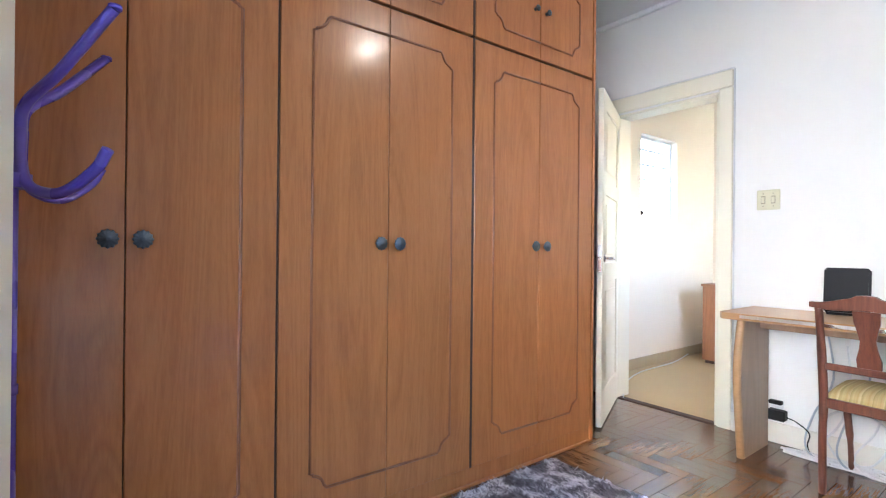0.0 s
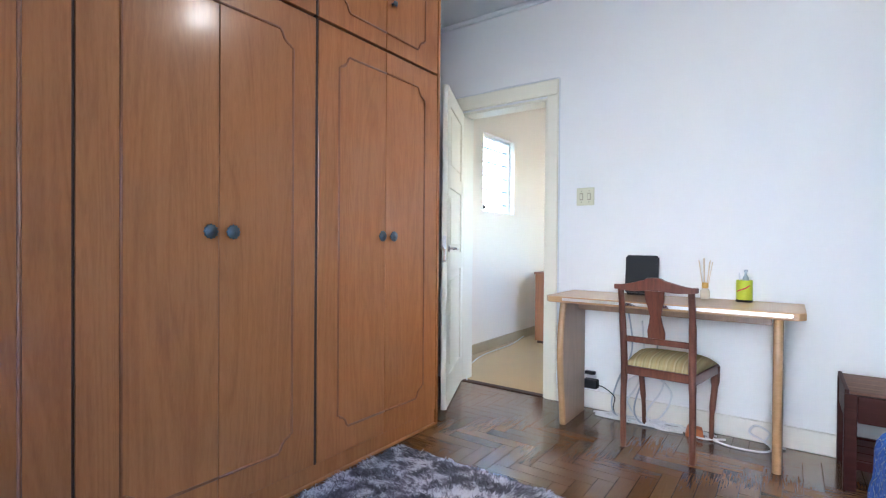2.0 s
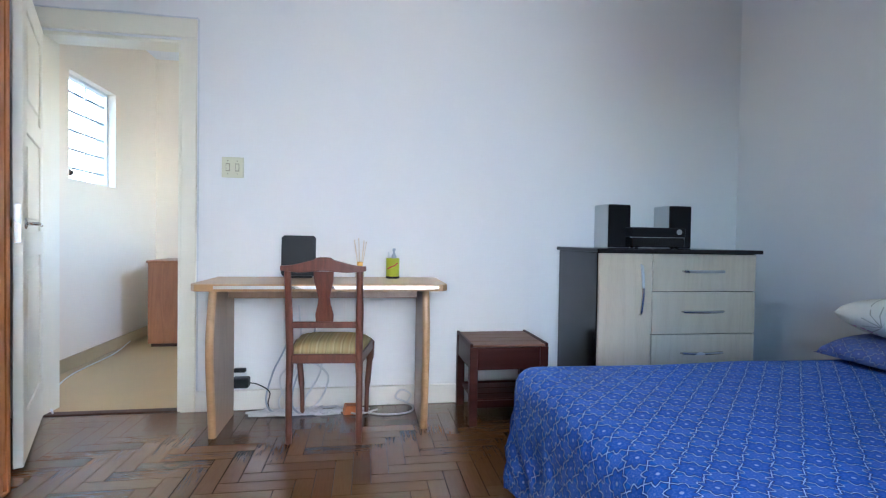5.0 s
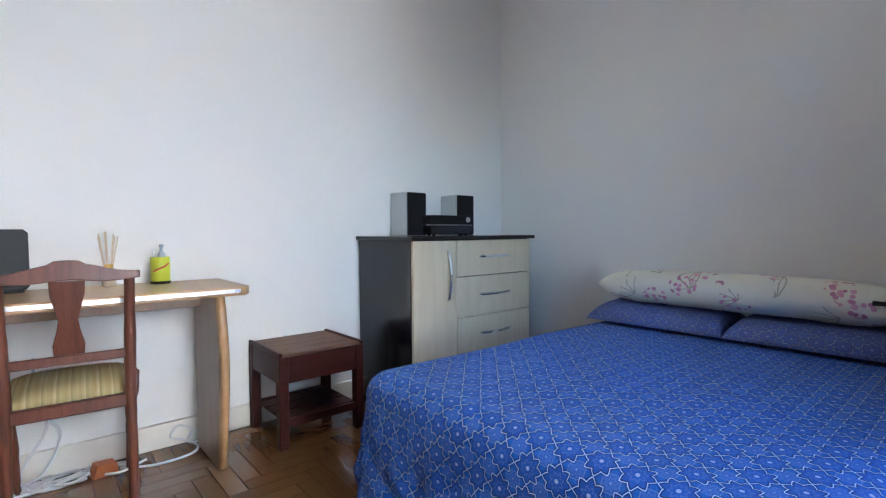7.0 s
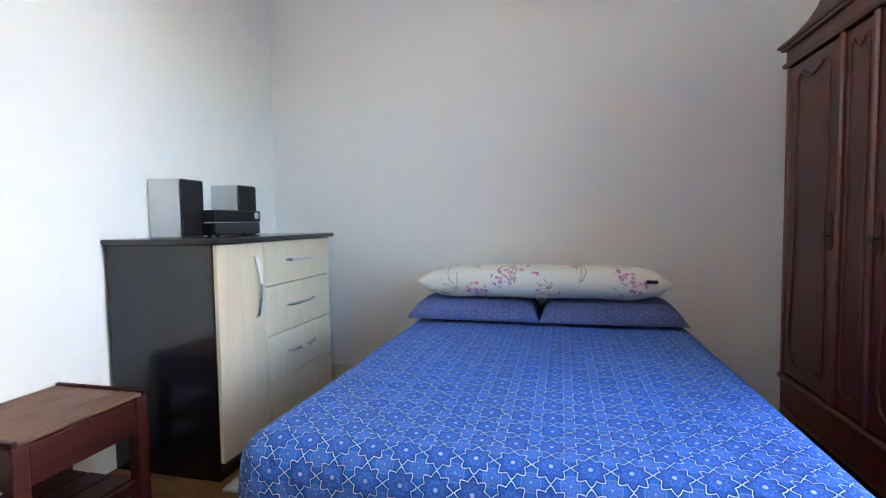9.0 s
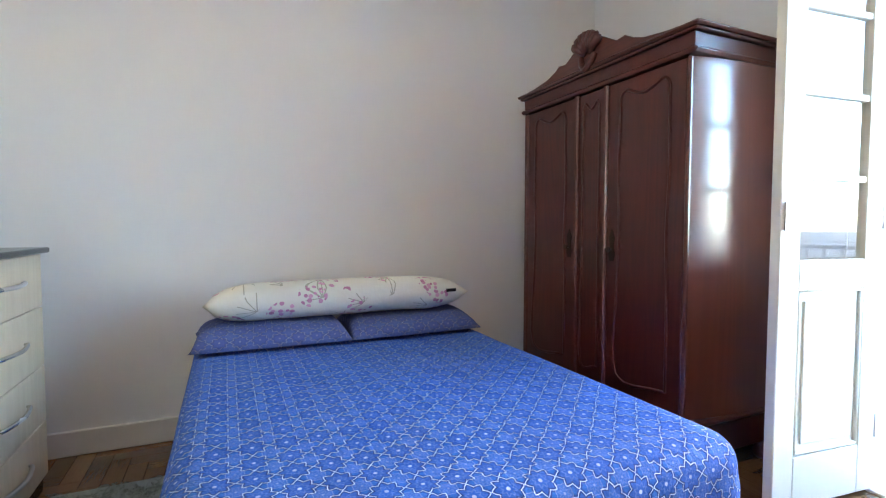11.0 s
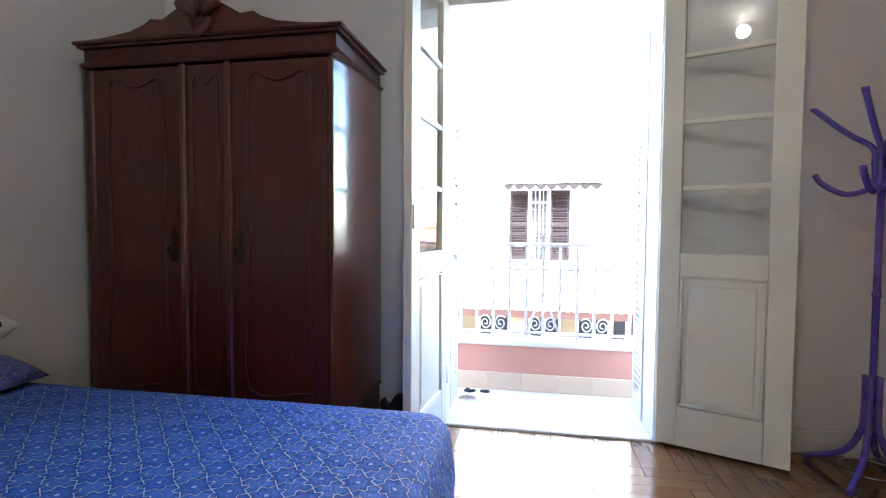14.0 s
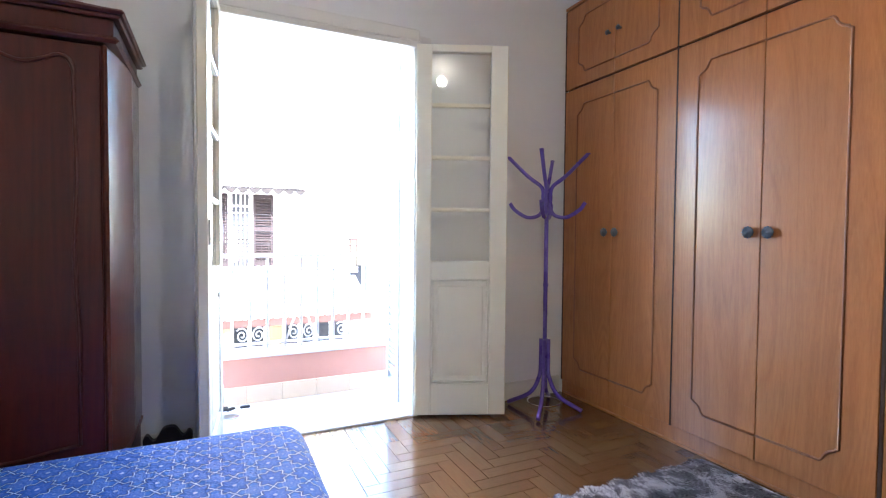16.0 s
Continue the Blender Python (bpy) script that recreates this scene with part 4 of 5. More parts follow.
uv_of = {}
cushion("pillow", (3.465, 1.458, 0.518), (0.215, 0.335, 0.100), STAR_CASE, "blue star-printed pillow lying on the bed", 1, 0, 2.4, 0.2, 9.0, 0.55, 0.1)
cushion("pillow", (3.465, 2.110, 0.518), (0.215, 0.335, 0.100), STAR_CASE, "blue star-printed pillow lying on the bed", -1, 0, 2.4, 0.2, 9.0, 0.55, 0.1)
bolster = cushion("long_pillow", (3.45, 1.79, 0.692), (0.185, 0.61, 0.085), FLORAL, "long cream pillow with pink flowers on the blue pillows", 0, 8, 2.8, 1.2, 9.0, 0.46, 1.0, 0.012)
part("tag", boxes((-0.176, -0.168, -0.535, -0.485, -0.008, 0.008)), BLACK, bolster, "small dark label")

# ---- mahogany armoire ----
arm = thing("armoire", (3.022, 0.358, 0), "tall dark mahogany armoire with a carved shell crest", "armoire")
AW, AF = 0.585, 0.285
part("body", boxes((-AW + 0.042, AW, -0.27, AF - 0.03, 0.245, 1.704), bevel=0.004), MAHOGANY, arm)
bow = []
for k in range(15):
    u = k / 14
    bow.append((-AW + 0.030 - 0.034 * (1 - (1 - min(u / 0.62, 1)) ** 2.2), AF - 0.030 - u * (AF + 0.232)))
bm = prism([(-AW + 0.041, AF - 0.030)] + bow + [(-AW + 0.041, -0.262)], "z", 0.247, 1.703)
for f in bm.faces:
    f.smooth = abs(f.normal.z) < 0.5 and f.normal.x < -0.5
for e in bm.edges:
    e.smooth = all(f.smooth for f in e.link_faces)
part("side_panel", bm, POLISHED, arm, "polished bowed reddish side panel, colour lightened for window glare")
part("base_moulding", boxes((-AW - 0.008, AW + 0.008, -0.272, AF + 0.006, 0.215, 0.246), bevel=0.01), MAHOGANY_TRIM, arm)
part("apron", prism([(-AW, 0.085), (-AW, 0.03), (-0.45, 0.035), (-0.38, 0.06), (0.38, 0.06), (0.45, 0.035), (AW, 0.03), (AW, 0.085)], "y", AF - 0.06, AF - 0.01), MAHOGANY_TRIM, arm)
part("base_case", boxes((-AW + 0.002, AW - 0.002, -0.268, AF - 0.008, 0.086, 0.214), bevel=0.004), MAHOGANY, arm)
for x in (-AW + 0.03, AW - 0.03):
    for y in (-0.235, AF - 0.05):
        part("foot", lathe([(0.022, 0), (0.036, 0.02), (0.03, 0.05), (0.045, 0.085)], 14, (x, y, 0)), MAHOGANY_TRIM, arm)
for xa, xb in ((-AW + 0.022, -AW + 0.040), (AW - 0.040, AW)):
    part("corner_post", boxes((xa, xb, AF - 0.029, AF - 0.004, 0.247, 1.704), bevel=0.008), MAHOGANY_TRIM, arm)
for xa, xb in ((-0.120, -0.090), (0.090, 0.120)):
    part("divider", boxes((xa, xb, AF - 0.029, AF + 0.004, 0.247, 1.704), bevel=0.008), MAHOGANY_TRIM, arm)


def shaped_frame(x0, x1, z0, z1):
    """A wavy beaded outline with a scrolled top."""
    m, w = (x0 + x1) / 2, x1 - x0
    h = z1 - z0
    half = [(x0, z0), (x0, z0 + 0.3 * h), (x0 + 0.035 * w, z0 + 0.5 * h), (x0, z0 + 0.7 * h), (x0 + 0.02 * w, z1 - 0.10), (x0 + 0.015 * w, z1 - 0.05), (x0 + 0.06 * w, z1 - 0.012), (x0 + 0.16 * w, z1), (x0 + 0.30 * w, z1 - 0.018), (m, z1 - 0.034)]
    right = [(2 * m - x, z) for x, z in half][::-1][1:]
    return half + right + [half[0]]


for xa, xb in ((-AW + 0.041, -0.121), (0.121, AW - 0.041)):
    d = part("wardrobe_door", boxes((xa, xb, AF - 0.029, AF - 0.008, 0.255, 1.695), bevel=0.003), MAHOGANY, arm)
    part("beading", tube([(p.x, AF - 0.0075, p.z) for p in curve_points([(x, 0, z) for x, z in shaped_frame(xa + 0.07, xb - 0.07, 0.34, 1.648)], 4)], 0.007, 6), MAHOGANY, d)
    kx = xb - 0.035 if xb < 0 else xa + 0.035
    esc = part("escutcheon", prism([(kx - 0.012, 0.87), (kx + 0.012, 0.87), (kx + 0.02, 0.90), (kx + 0.010, 0.94), (kx + 0.018, 0.98), (kx, 1.02), (kx - 0.018, 0.98), (kx - 0.010, 0.94), (kx - 0.02, 0.90)], "y", AF - 0.0075, AF - 0.004), BRONZE, d, "dark bronze key plate")
    part("key", lathe([(0.004, 0), (0.004, 0.02), (0.014, 0.022), (0.014, 0.026)], 12, (kx, AF - 0.004, 0.925), axis="y"), BRONZE, esc)
c = part("centre_panel", boxes((-0.089, 0.089, AF - 0.029, AF - 0.010, 0.255, 1.695), bevel=0.003), MAHOGANY, arm)
part("beading", tube([(p.x, AF - 0.009, p.z) for p in curve_points([(x, 0, z) for x, z in shaped_frame(-0.060, 0.060, 0.34, 1.648)], 4)], 0.006, 6), MAHOGANY, c)
part("cornice", boxes((-AW - 0.016, AW + 0.016, -0.275, AF + 0.014, 1.705, 1.728), bevel=0.010), MAHOGANY_TRIM, arm)
part("frieze", boxes((-AW + 0.002, AW - 0.002, -0.27, AF - 0.002, 1.729, 1.786), bevel=0.002), MAHOGANY, arm)
part("top_moulding", boxes((-AW - 0.020, AW + 0.020, -0.278, AF + 0.018, 1.787, 1.799), bevel=0.005), MAHOGANY_TRIM, arm)
part("top_moulding", boxes((-AW - 0.034, AW + 0.034, -0.28, AF + 0.030, 1.800, 1.816), bevel=0.007), MAHOGANY_TRIM, arm)
half = [(AW + 0.03, 1.817), (0.46, 1.826), (0.34, 1.842), (0.27, 1.866), (0.235, 1.888), (0.18, 1.882), (0.14, 1.905), (0.07, 1.944), (0.0, 1.955)]
ped = half + [(-x, z) for x, z in half][::-1][1:]
part("pediment", prism(ped, "y", AF - 0.025, AF + 0.015, 0.005), MAHOGANY_TRIM, arm)
crest_curve = curve_points([(-0.05, AF + 0.02, 1.868), (-0.03, AF + 0.03, 1.828), (0.0, AF + 0.035, 1.803), (0.03, AF + 0.03, 1.828), (0.05, AF + 0.02, 1.868)])
shell = part("shell_crest", tube(crest_curve, 0.016, 8), MAHOGANY_TRIM, arm, "carved shell ornament")
for a in np.linspace(-62, 62, 7):
    t = radians(a)
    w = (math.sin(t), math.cos(t))
    part("shell_rib", tube([(0.02 * w[0], AF + 0.018, 1.872 + 0.02 * w[1]), (0.06 * w[0], AF + 0.034, 1.882 + 0.06 * w[1]), (0.085 * w[0], AF + 0.030, 1.892 + 0.075 * w[1]), (0.095 * w[0], AF + 0.014, 1.892 + 0.085 * w[1])], [0.014, 0.022, 0.027, 0.014], 8), MAHOGANY_TRIM, shell)

# cast-iron stop on the floor between armoire and balcony door
lump = [(x / 100, 0.115 + 0.06 * math.exp(-((x + 0.5) / 4.5) ** 4) + 0.035 * math.exp(-((abs(x) - 8.5) / 1.6) ** 2)) for x in range(10, -11, -1)]
stop = tagged(part("door_stop", prism([(-0.10, 0), (0.10, 0)] + lump, "y", 0.05, 0.09, 0.004), IRON), "small dark cast-iron door stop on the floor", "door stop")
stop.location = (2.33, 0.03, 0)

# ---- coat stand ----
cs = thing("coat_stand", (0.305, 0.225, 0), "violet enamelled tubular coat stand beside the wardrobe", "coat stand", 0)
part("pole", tube([(0, 0, 0.30), (0, 0, 1.30)], 0.013, 12), VIOLET, cs)
part("joint", tube([(0, 0, 0.755), (0, 0, 0.775)], 0.016, 12), VIOLET, cs)
for k in range(4):
    a = radians(45 + 90 * k)
    u = (math.cos(a), math.sin(a))
    at = lambda r, z: (r * u[0], r * u[1], z)
    part("leg", tube(curve_points([at(0.022, 0.43), at(0.022, 0.30), at(0.03, 0.20), at(0.085, 0.09), at(0.225, 0.0135)]), 0.0125, 10), VIOLET, cs)
    arm_k = part("arm", tube(curve_points([at(0.235, 1.545), at(0.115, 1.425), at(0.035, 1.36), at(0.021, 1.30), at(0.021, 1.20)]), 0.0115, 10), VIOLET, cs)
    part("arm_cap", lathe([(0.013, -0.004), (0.013, 0.004)], 10, at(0.237, 1.547)), VIOLET, arm_k)
    part("hook", tube(curve_points([at(0.023, 1.31), at(0.023, 1.23), at(0.05, 1.185), at(0.12, 1.175), at(0.195, 1.22), at(0.225, 1.262)]), 0.0115, 10), VIOLET, cs)
part("base_ring", tube([(0.10 * math.cos(t), 0.10 * math.sin(t), 0.045) for t in np.linspace(0, 2 * math.pi, 25)], 0.004, 6), STEEL, cs, "thin wire ring")
part("ferrule", tube([(0, 0, 1.185), (0, 0, 1.215)], 0.036, 12), VIOLET, cs)

# ---- desk, chair and small things ----
desk = thing("desk", (1.117, 3.235, 0), "honey laminate desk with curved side panels", "desk")
bm = prism([(-0.612, 0.232), (-0.612, -0.19), (-0.585, -0.232), (0.585, -0.232), (0.612, -0.19), (0.612, 0.232)], "z", 0.722, 0.757, 0.005)
top = part("desktop", bm, DESK_WOOD, desk)
part("edge_strip", boxes((-0.50, 0.565, -0.2365, -0.2335, 0.734, 0.750), bevel=0.001), ALUMINIUM, top, "shiny metal edge strip")
part("under_frame", boxes((-0.50, 0.48, 0.02, 0.04, 0.66, 0.721), bevel=0.002), DESK_SIDE, desk)
for x in (-0.545, 0.49):
    front = [(-0.135, 0.0), (-0.150, 0.10), (-0.185, 0.35), (-0.188, 0.50), (-0.160, 0.65), (-0.140, 0.721)]
    outline = [(0.17, 0.0)] + front + [(0.17, 0.721)]
    leg = part("side_panel", prism(outline, "x", x, x + 0.038, 0.003), DESK_SIDE, desk)
    edge = [Vector((x + 0.019, yy - 0.004, zz)) for yy, zz in front]
    part("front_edge", tube(curve_points(edge, 4), 0.0192, 10), DESK_WOOD, leg, "rounded honey-coloured front edge")

chair = thing("dining_chair", (1.13, 2.967, 0), "reddish wooden dining chair with a striped padded seat", "chair", -4)
for s in (-1, 1):
    part("back_leg", tube(curve_points([(s * 0.165, 0.005, 0.0), (s * 0.165, 0.0, 0.25), (s * 0.162, 0.0, 0.43), (s * 0.165, -0.02, 0.65), (s * 0.165, -0.055, 0.845)], 5), [0.016] * 8 + [0.018] * 8 + [0.016] * 5, 8), CHAIR_WOOD, chair)
    part("front_leg", tube(curve_points([(s * 0.175, 0.385, 0.0), (s * 0.178, 0.375, 0.15), (s * 0.19, 0.37, 0.30), (s * 0.195, 0.36, 0.415)], 5), [0.012] * 6 + [0.016] * 5 + [0.022] * 5, 8), CHAIR_WOOD, chair)
    part("seat_rail", prism([(s * 0.15, 0.015), (s * 0.175, 0.015), (s * 0.21, 0.36), (s * 0.185, 0.36)], "z", 0.375, 0.425, 0.003), CHAIR_WOOD, chair)
part("seat_rail", boxes((-0.15, 0.15, -0.012, 0.012, 0.385, 0.428), bevel=0.004), CHAIR_WOOD, chair)
part("seat_rail", boxes((-0.175, 0.175, 0.355, 0.378, 0.372, 0.425), bevel=0.004), CHAIR_WOOD, chair)
part("back_rail", boxes((-0.152, 0.152, -0.022, -0.004, 0.555, 0.585), bevel=0.004), CHAIR_WOOD, chair)
crest = []
for k in range(25):
    x = -0.195 + 0.39 * k / 24
    crest.append((x, 0.868 + 0.016 * math.cos(x * 2 * math.pi / 0.36) + (0.008 if abs(x) < 0.04 else 0)))
low_edge = [(x, 0.825 + 0.004 * math.cos(x * 30)) for x, z in crest]
part("crest_rail", prism(crest + low_edge[::-1], "y", -0.072, -0.042, 0.004), CHAIR_WOOD, chair)
vase = [(0.040, 0.586), (0.042, 0.62), (0.030, 0.67), (0.026, 0.70), (0.034, 0.74), (0.044, 0.78), (0.046, 0.826)]
outline = vase + [(-x, z) for x, z in vase][::-1]
bm = prism(outline, "y", -0.006, 0.006, 0.002)
for v in bm.verts:
    v.co.y += -0.013 - 0.043 * (v.co.z - 0.586) / 0.24
part("splat", bm, CHAIR_WOOD, chair)
bm = bmesh.new()
n = 14
for side in (0, 1):
    for i in range(n + 1):
        for j in range(n + 1):
            a, b = 2 * i / n - 1, j / n
            w = 0.168 + 0.035 * b
            e = max((1 - abs(a) ** 4) * (1 - abs(2 * b - 1) ** 4), 0) ** 0.5
            bm.verts.new((a * w, 0.016 + 0.35 * b, 0.426 + (0.055 * e if side == 0 else 0)))
bm.verts.ensure_lookup_table()
for side in (0, 1):
    for i in range(n):
        for j in range(n):
            k = side * (n + 1) ** 2 + i * (n + 1) + j
            f = bm.faces.new([bm.verts[q] for q in (k, k + n + 1, k + n + 2, k + 1)])
            f.smooth = True
bmesh.ops.remove_doubles(bm, verts=bm.verts, dist=0.0005)
part("seat_cushion", bm, STRIPE, chair, "olive and yellow striped seat pad")

tab = thing("black_tablet", (0.947, 3.405, 0.757), "black tablet leaning upright on the desk against the wall", "tablet", 4)
part("case", move(prism([(-0.093, 0.02), (-0.08, 0.006), (0.08, 0.006), (0.093, 0.02), (0.093, 0.222), (0.08, 0.236), (-0.08, 0.236), (-0.093, 0.222)], "y", -0.006, 0.006, 0.002), pose(0, 0.0, 0, -7)), BLACK, tab)
part("screen", move(boxes((-0.083, 0.083, -0.008, -0.0065, 0.024, 0.222)), pose(0, 0.0, 0, -7)), BLACK, tab)
part("stand", boxes((-0.075, 0.075, -0.035, 0.04, 0.0, 0.012), bevel=0.003), BLACK, tab)
dif = thing("reed_diffuser", (1.285, 3.395, 0.757), "reed diffuser with a gold band and pale sticks on the desk", "diffuser")
part("bottle", lathe([(0.02, 0), (0.024, 0.004), (0.024, 0.045), (0.012, 0.062), (0.011, 0.08), (0.013, 0.084)], 20), AMBER, dif)
part("collar", lathe([(0.0125, 0.060), (0.0165, 0.062), (0.0165, 0.090), (0.012, 0.092)], 18), GOLD, dif, "gold collar")
for k in range(7):
    a = k * 0.9
    part("reed", tube([(0.004 * math.cos(a), 0.004 * math.sin(a), 0.012), (0.035 * math.cos(a), 0.022 * math.sin(a), 0.205 + 0.01 * (k % 3))], 0.0022, 6), REED, dif)
tin = thing("green_tin", (1.470, 3.385, 0.757), "lime green tin holding a small bottle on the desk", "tin")
part("can", lathe([(0.036, 0), (0.038, 0.003), (0.038, 0.112), (0.036, 0.115), (0.034, 0.112), (0.034, 0.006)], 28), LIME, tin)
part("rim", lathe([(0.0385, 0.0), (0.0392, 0.003), (0.0385, 0.012)], 28), BLACK, tin, "dark lower rim")
part("print", tube(curve_points([(-0.030, -0.0245, 0.055), (-0.012, -0.0366, 0.066), (0.008, -0.0378, 0.074), (0.026, -0.0285, 0.088)], 6), 0.0035, 6), RED_PRINT, tin, "red printed stroke")
bt = part("pump_bottle", lathe([(0.014, 0.008), (0.015, 0.10), (0.015, 0.125), (0.007, 0.14), (0.006, 0.155), (0.009, 0.157), (0.009, 0.168), (0.004, 0.17)], 16, (0.006, 0.002, 0)), PUMP, tin, "grey bottle top")
part("pen", tube([(-0.014, 0.006, 0.01), (-0.024, 0.008, 0.15)], 0.0035, 6), CABLE_WHITE, tin)

sw = thing("light_switch", (0.577, L, 1.366), "ivory double light switch plate on the wall", "switch")
part("plate", boxes((-0.058, 0.058, -0.009, -0.0005, -0.057, 0.057), bevel=0.003), PLATE, sw)
for x in (-0.025, 0.025):
    # raised plate in darker ivory imitates the shaded recess round the rocker
    part("slot", boxes((x - 0.011, x + 0.011, -0.0105, -0.0092, -0.022, 0.022), bevel=0.0005), SOCKET, sw)
    part("rocker", boxes((x - 0.008, x + 0.008, -0.0145, -0.0108, -0.017, 0.017), bevel=0.001), PLATE, sw)
    for z in (-0.036, 0.036):
        part("screw", lathe([(0.0035, 0), (0.003, 0.0015)], 8, (x, -0.0108, z), axis="y"), SOCKET, sw)
ad = thing("power_adapter", (0.640, L - 0.003, 0.19), "black power adapter plugged into the wall socket", "adapter")
part("socket_plate", boxes((-0.04, 0.02, -0.006, 0.001, -0.02, 0.05), bevel=0.002), CABLE_WHITE, ad, "white socket plate")
part("adapter_body", boxes((-0.046, 0.042, -0.06, -0.0065, -0.052, 0.004), bevel=0.006), BLACK, ad)
part("plug", boxes((-0.045, 0.02, -0.035, -0.0065, 0.03, 0.052), bevel=0.004), BLACK, ad)

rng = random.Random(5)


def loose_cable(name, points, r, material, label):
    return tagged(part(name, tube(curve_points(points, 6), r, 6), material), label, "cable", "cables under the desk")


loose_cable("adapter_cable", [(0.68, 3.44, 0.165), (0.74, 3.41, 0.16), (0.80, 3.40, 0.12), (0.79, 3.41, 0.05), (0.83, 3.38, 0.006), (0.95, 3.36, 0.006)], 0.0035, BLACK, "thin black cable from the adapter")
for k in range(10):
    y = 3.36 + rng.uniform(-0.03, 0.07)
    x0, x1 = 0.66 + rng.uniform(0, 0.12), 1.22 + rng.uniform(-0.15, 0.2)
    pts = [(x0 + (x1 - x0) * i / 6, y + rng.uniform(-0.045, 0.045), 0.006 + (0.004 * (k % 3))) for i in range(7)]
    loose_cable("floor_cable", pts, 0.0054, CABLE_WHITE, "loose white cable on the floor under the desk")
for k in range(4):
    cx, cy = 0.86 + 0.07 * k, 3.405 - 0.012 * k
    pts = [(cx + 0.02 * k, cy + 0.03, 0.70 - 0.1 * k), (cx + 0.03, cy + 0.035, 0.42), (cx - 0.05 + 0.05 * (k % 2), cy + 0.03, 0.22), (cx - 0.08, cy, 0.07), (cx - 0.02, cy - 0.03, 0.007), (cx + 0.12, cy - 0.02, 0.007)]
    loose_cable("hanging_cable", pts, 0.0054, CABLE_WHITE if k % 2 else PUMP, "pale cable hanging from the desk to the floor")
loop = [(0.98 + 0.13 * math.cos(t) * (1 + 0.1 * math.sin(3 * t)), 3.43 + 0.02 * math.sin(t), 0.145 + 0.13 * math.sin(t)) for t in np.linspace(-1.57, 4.7, 14)]
loose_cable("coiled_cable", loop, 0.0054, CABLE_WHITE, "white cable hanging in a loop by the skirting")
loose_cable("floor_cable", [(1.30, 3.36, 0.006), (1.42, 3.30, 0.006), (1.55, 3.31, 0.006), (1.60, 3.38, 0.006), (1.56, 3.42, 0.03), (1.50, 3.42, 0.06), (1.53, 3.43, 0.10), (1.59, 3.43, 0.07), (1.57, 3.42, 0.02), (1.66, 3.43, 0.006)], 0.0054, CABLE_WHITE, "white cable bundled by the skirting")
tagged(part("orange_block", move(prism([(-0.045, 0), (0.045, 0), (0.04, 0.045), (-0.03, 0.052)], "y", -0.03, 0.03, 0.004), pose(1.245, 3.36, 0, 0, 0, 12)), ORANGE), "small orange wooden block on the floor beside the chair", "block")

# ---- nightstand ----
ns = thing("nightstand", (2.078, 3.272, 0), "dark wooden nightstand with a slatted top and open shelf", "nightstand")
NX, NY = 0.215, 0.195
for sx in (-1, 1):
    for sy in (-1, 1):
        x, y = sx * (NX - 0.022), sy * (NY - 0.022)
        part("leg", boxes((x - 0.022, x + 0.022, y - 0.022, y + 0.022, 0.0, 0.418), bevel=0.003), STAND_WOOD, ns)
part("drawer_front", boxes((-NX + 0.045, NX - 0.045, -NY + 0.004, -NY + 0.026, 0.298, 0.414), bevel=0.003), STAND_WOOD, ns)
part("apron", boxes((-NX + 0.045, NX - 0.045, NY - 0.026, NY - 0.004, 0.298, 0.414), bevel=0.003), STAND_WOOD, ns)
for sx in (-1, 1):
    part("apron", boxes((min(sx * (NX - 0.026), sx * (NX - 0.004)), max(sx * (NX - 0.026), sx * (NX - 0.004)), -NY + 0.045, NY - 0.045, 0.298, 0.414), bevel=0.003), STAND_WOOD, ns)
for k in range(4):
    y = -NY + 0.006 + k * 0.0955
    part("top_slat", boxes((-NX + 0.018, NX - 0.018, y, y + 0.092, 0.4185, 0.430), bevel=0.002), STAND_TOP, ns)
for sx in (-1, 1):
    a = sx * (NX - 0.009)
    part("top_batten", boxes((a - 0.008, a + 0.008, -NY + 0.002, NY - 0.002, 0.4185, 0.437), bevel=0.002), STAND_WOOD, ns)
for k in range(3):
    y = -NY + 0.046 + k * 0.10
    part("shelf_slat", boxes((-NX + 0.03, NX - 0.03, y, y + 0.092, 0.115, 0.13), bevel=0.002), STAND_WOOD, ns)
for sy in (-1, 1):
    y = sy * (NY - 0.022)
    part("shelf_rail", boxes((-NX + 0.045, NX - 0.045, y - 0.011, y + 0.011, 0.095, 0.132), bevel=0.002), STAND_WOOD, ns)

# ---- dresser and stereo ----
drs = thing("dresser", (3.03, 3.222, 0), "dark dresser with pale maple door and drawers", "dresser")
DXL, DXR, DF = -0.526, 0.392, -0.275
part("carcass", boxes((DXL, DXR, DF + 0.02, 0.245, 0.0, 0.928), bevel=0.002), WENGE, drs)
part("top", boxes((DXL - 0.018, DXR + 0.020, DF - 0.022, 0.25, 0.929, 0.950), bevel=0.004), WENGE, drs)


def bow_handle(p, q, parent):
    p, q = Vector(p), Vector(q)
    out = Vector((0, -0.03, 0))
    pts = curve_points([p, p + out * 0.5 + (q - p) * 0.08, (p + q) / 2 + out, q + out * 0.5 + (p - q) * 0.08, q], 6)
    return part("handle", tube(pts, [0.0045] * 4 + [0.0075] * (len(pts) - 8) + [0.0045] * 4, 8), STEEL, parent, "bowed satin steel handle")


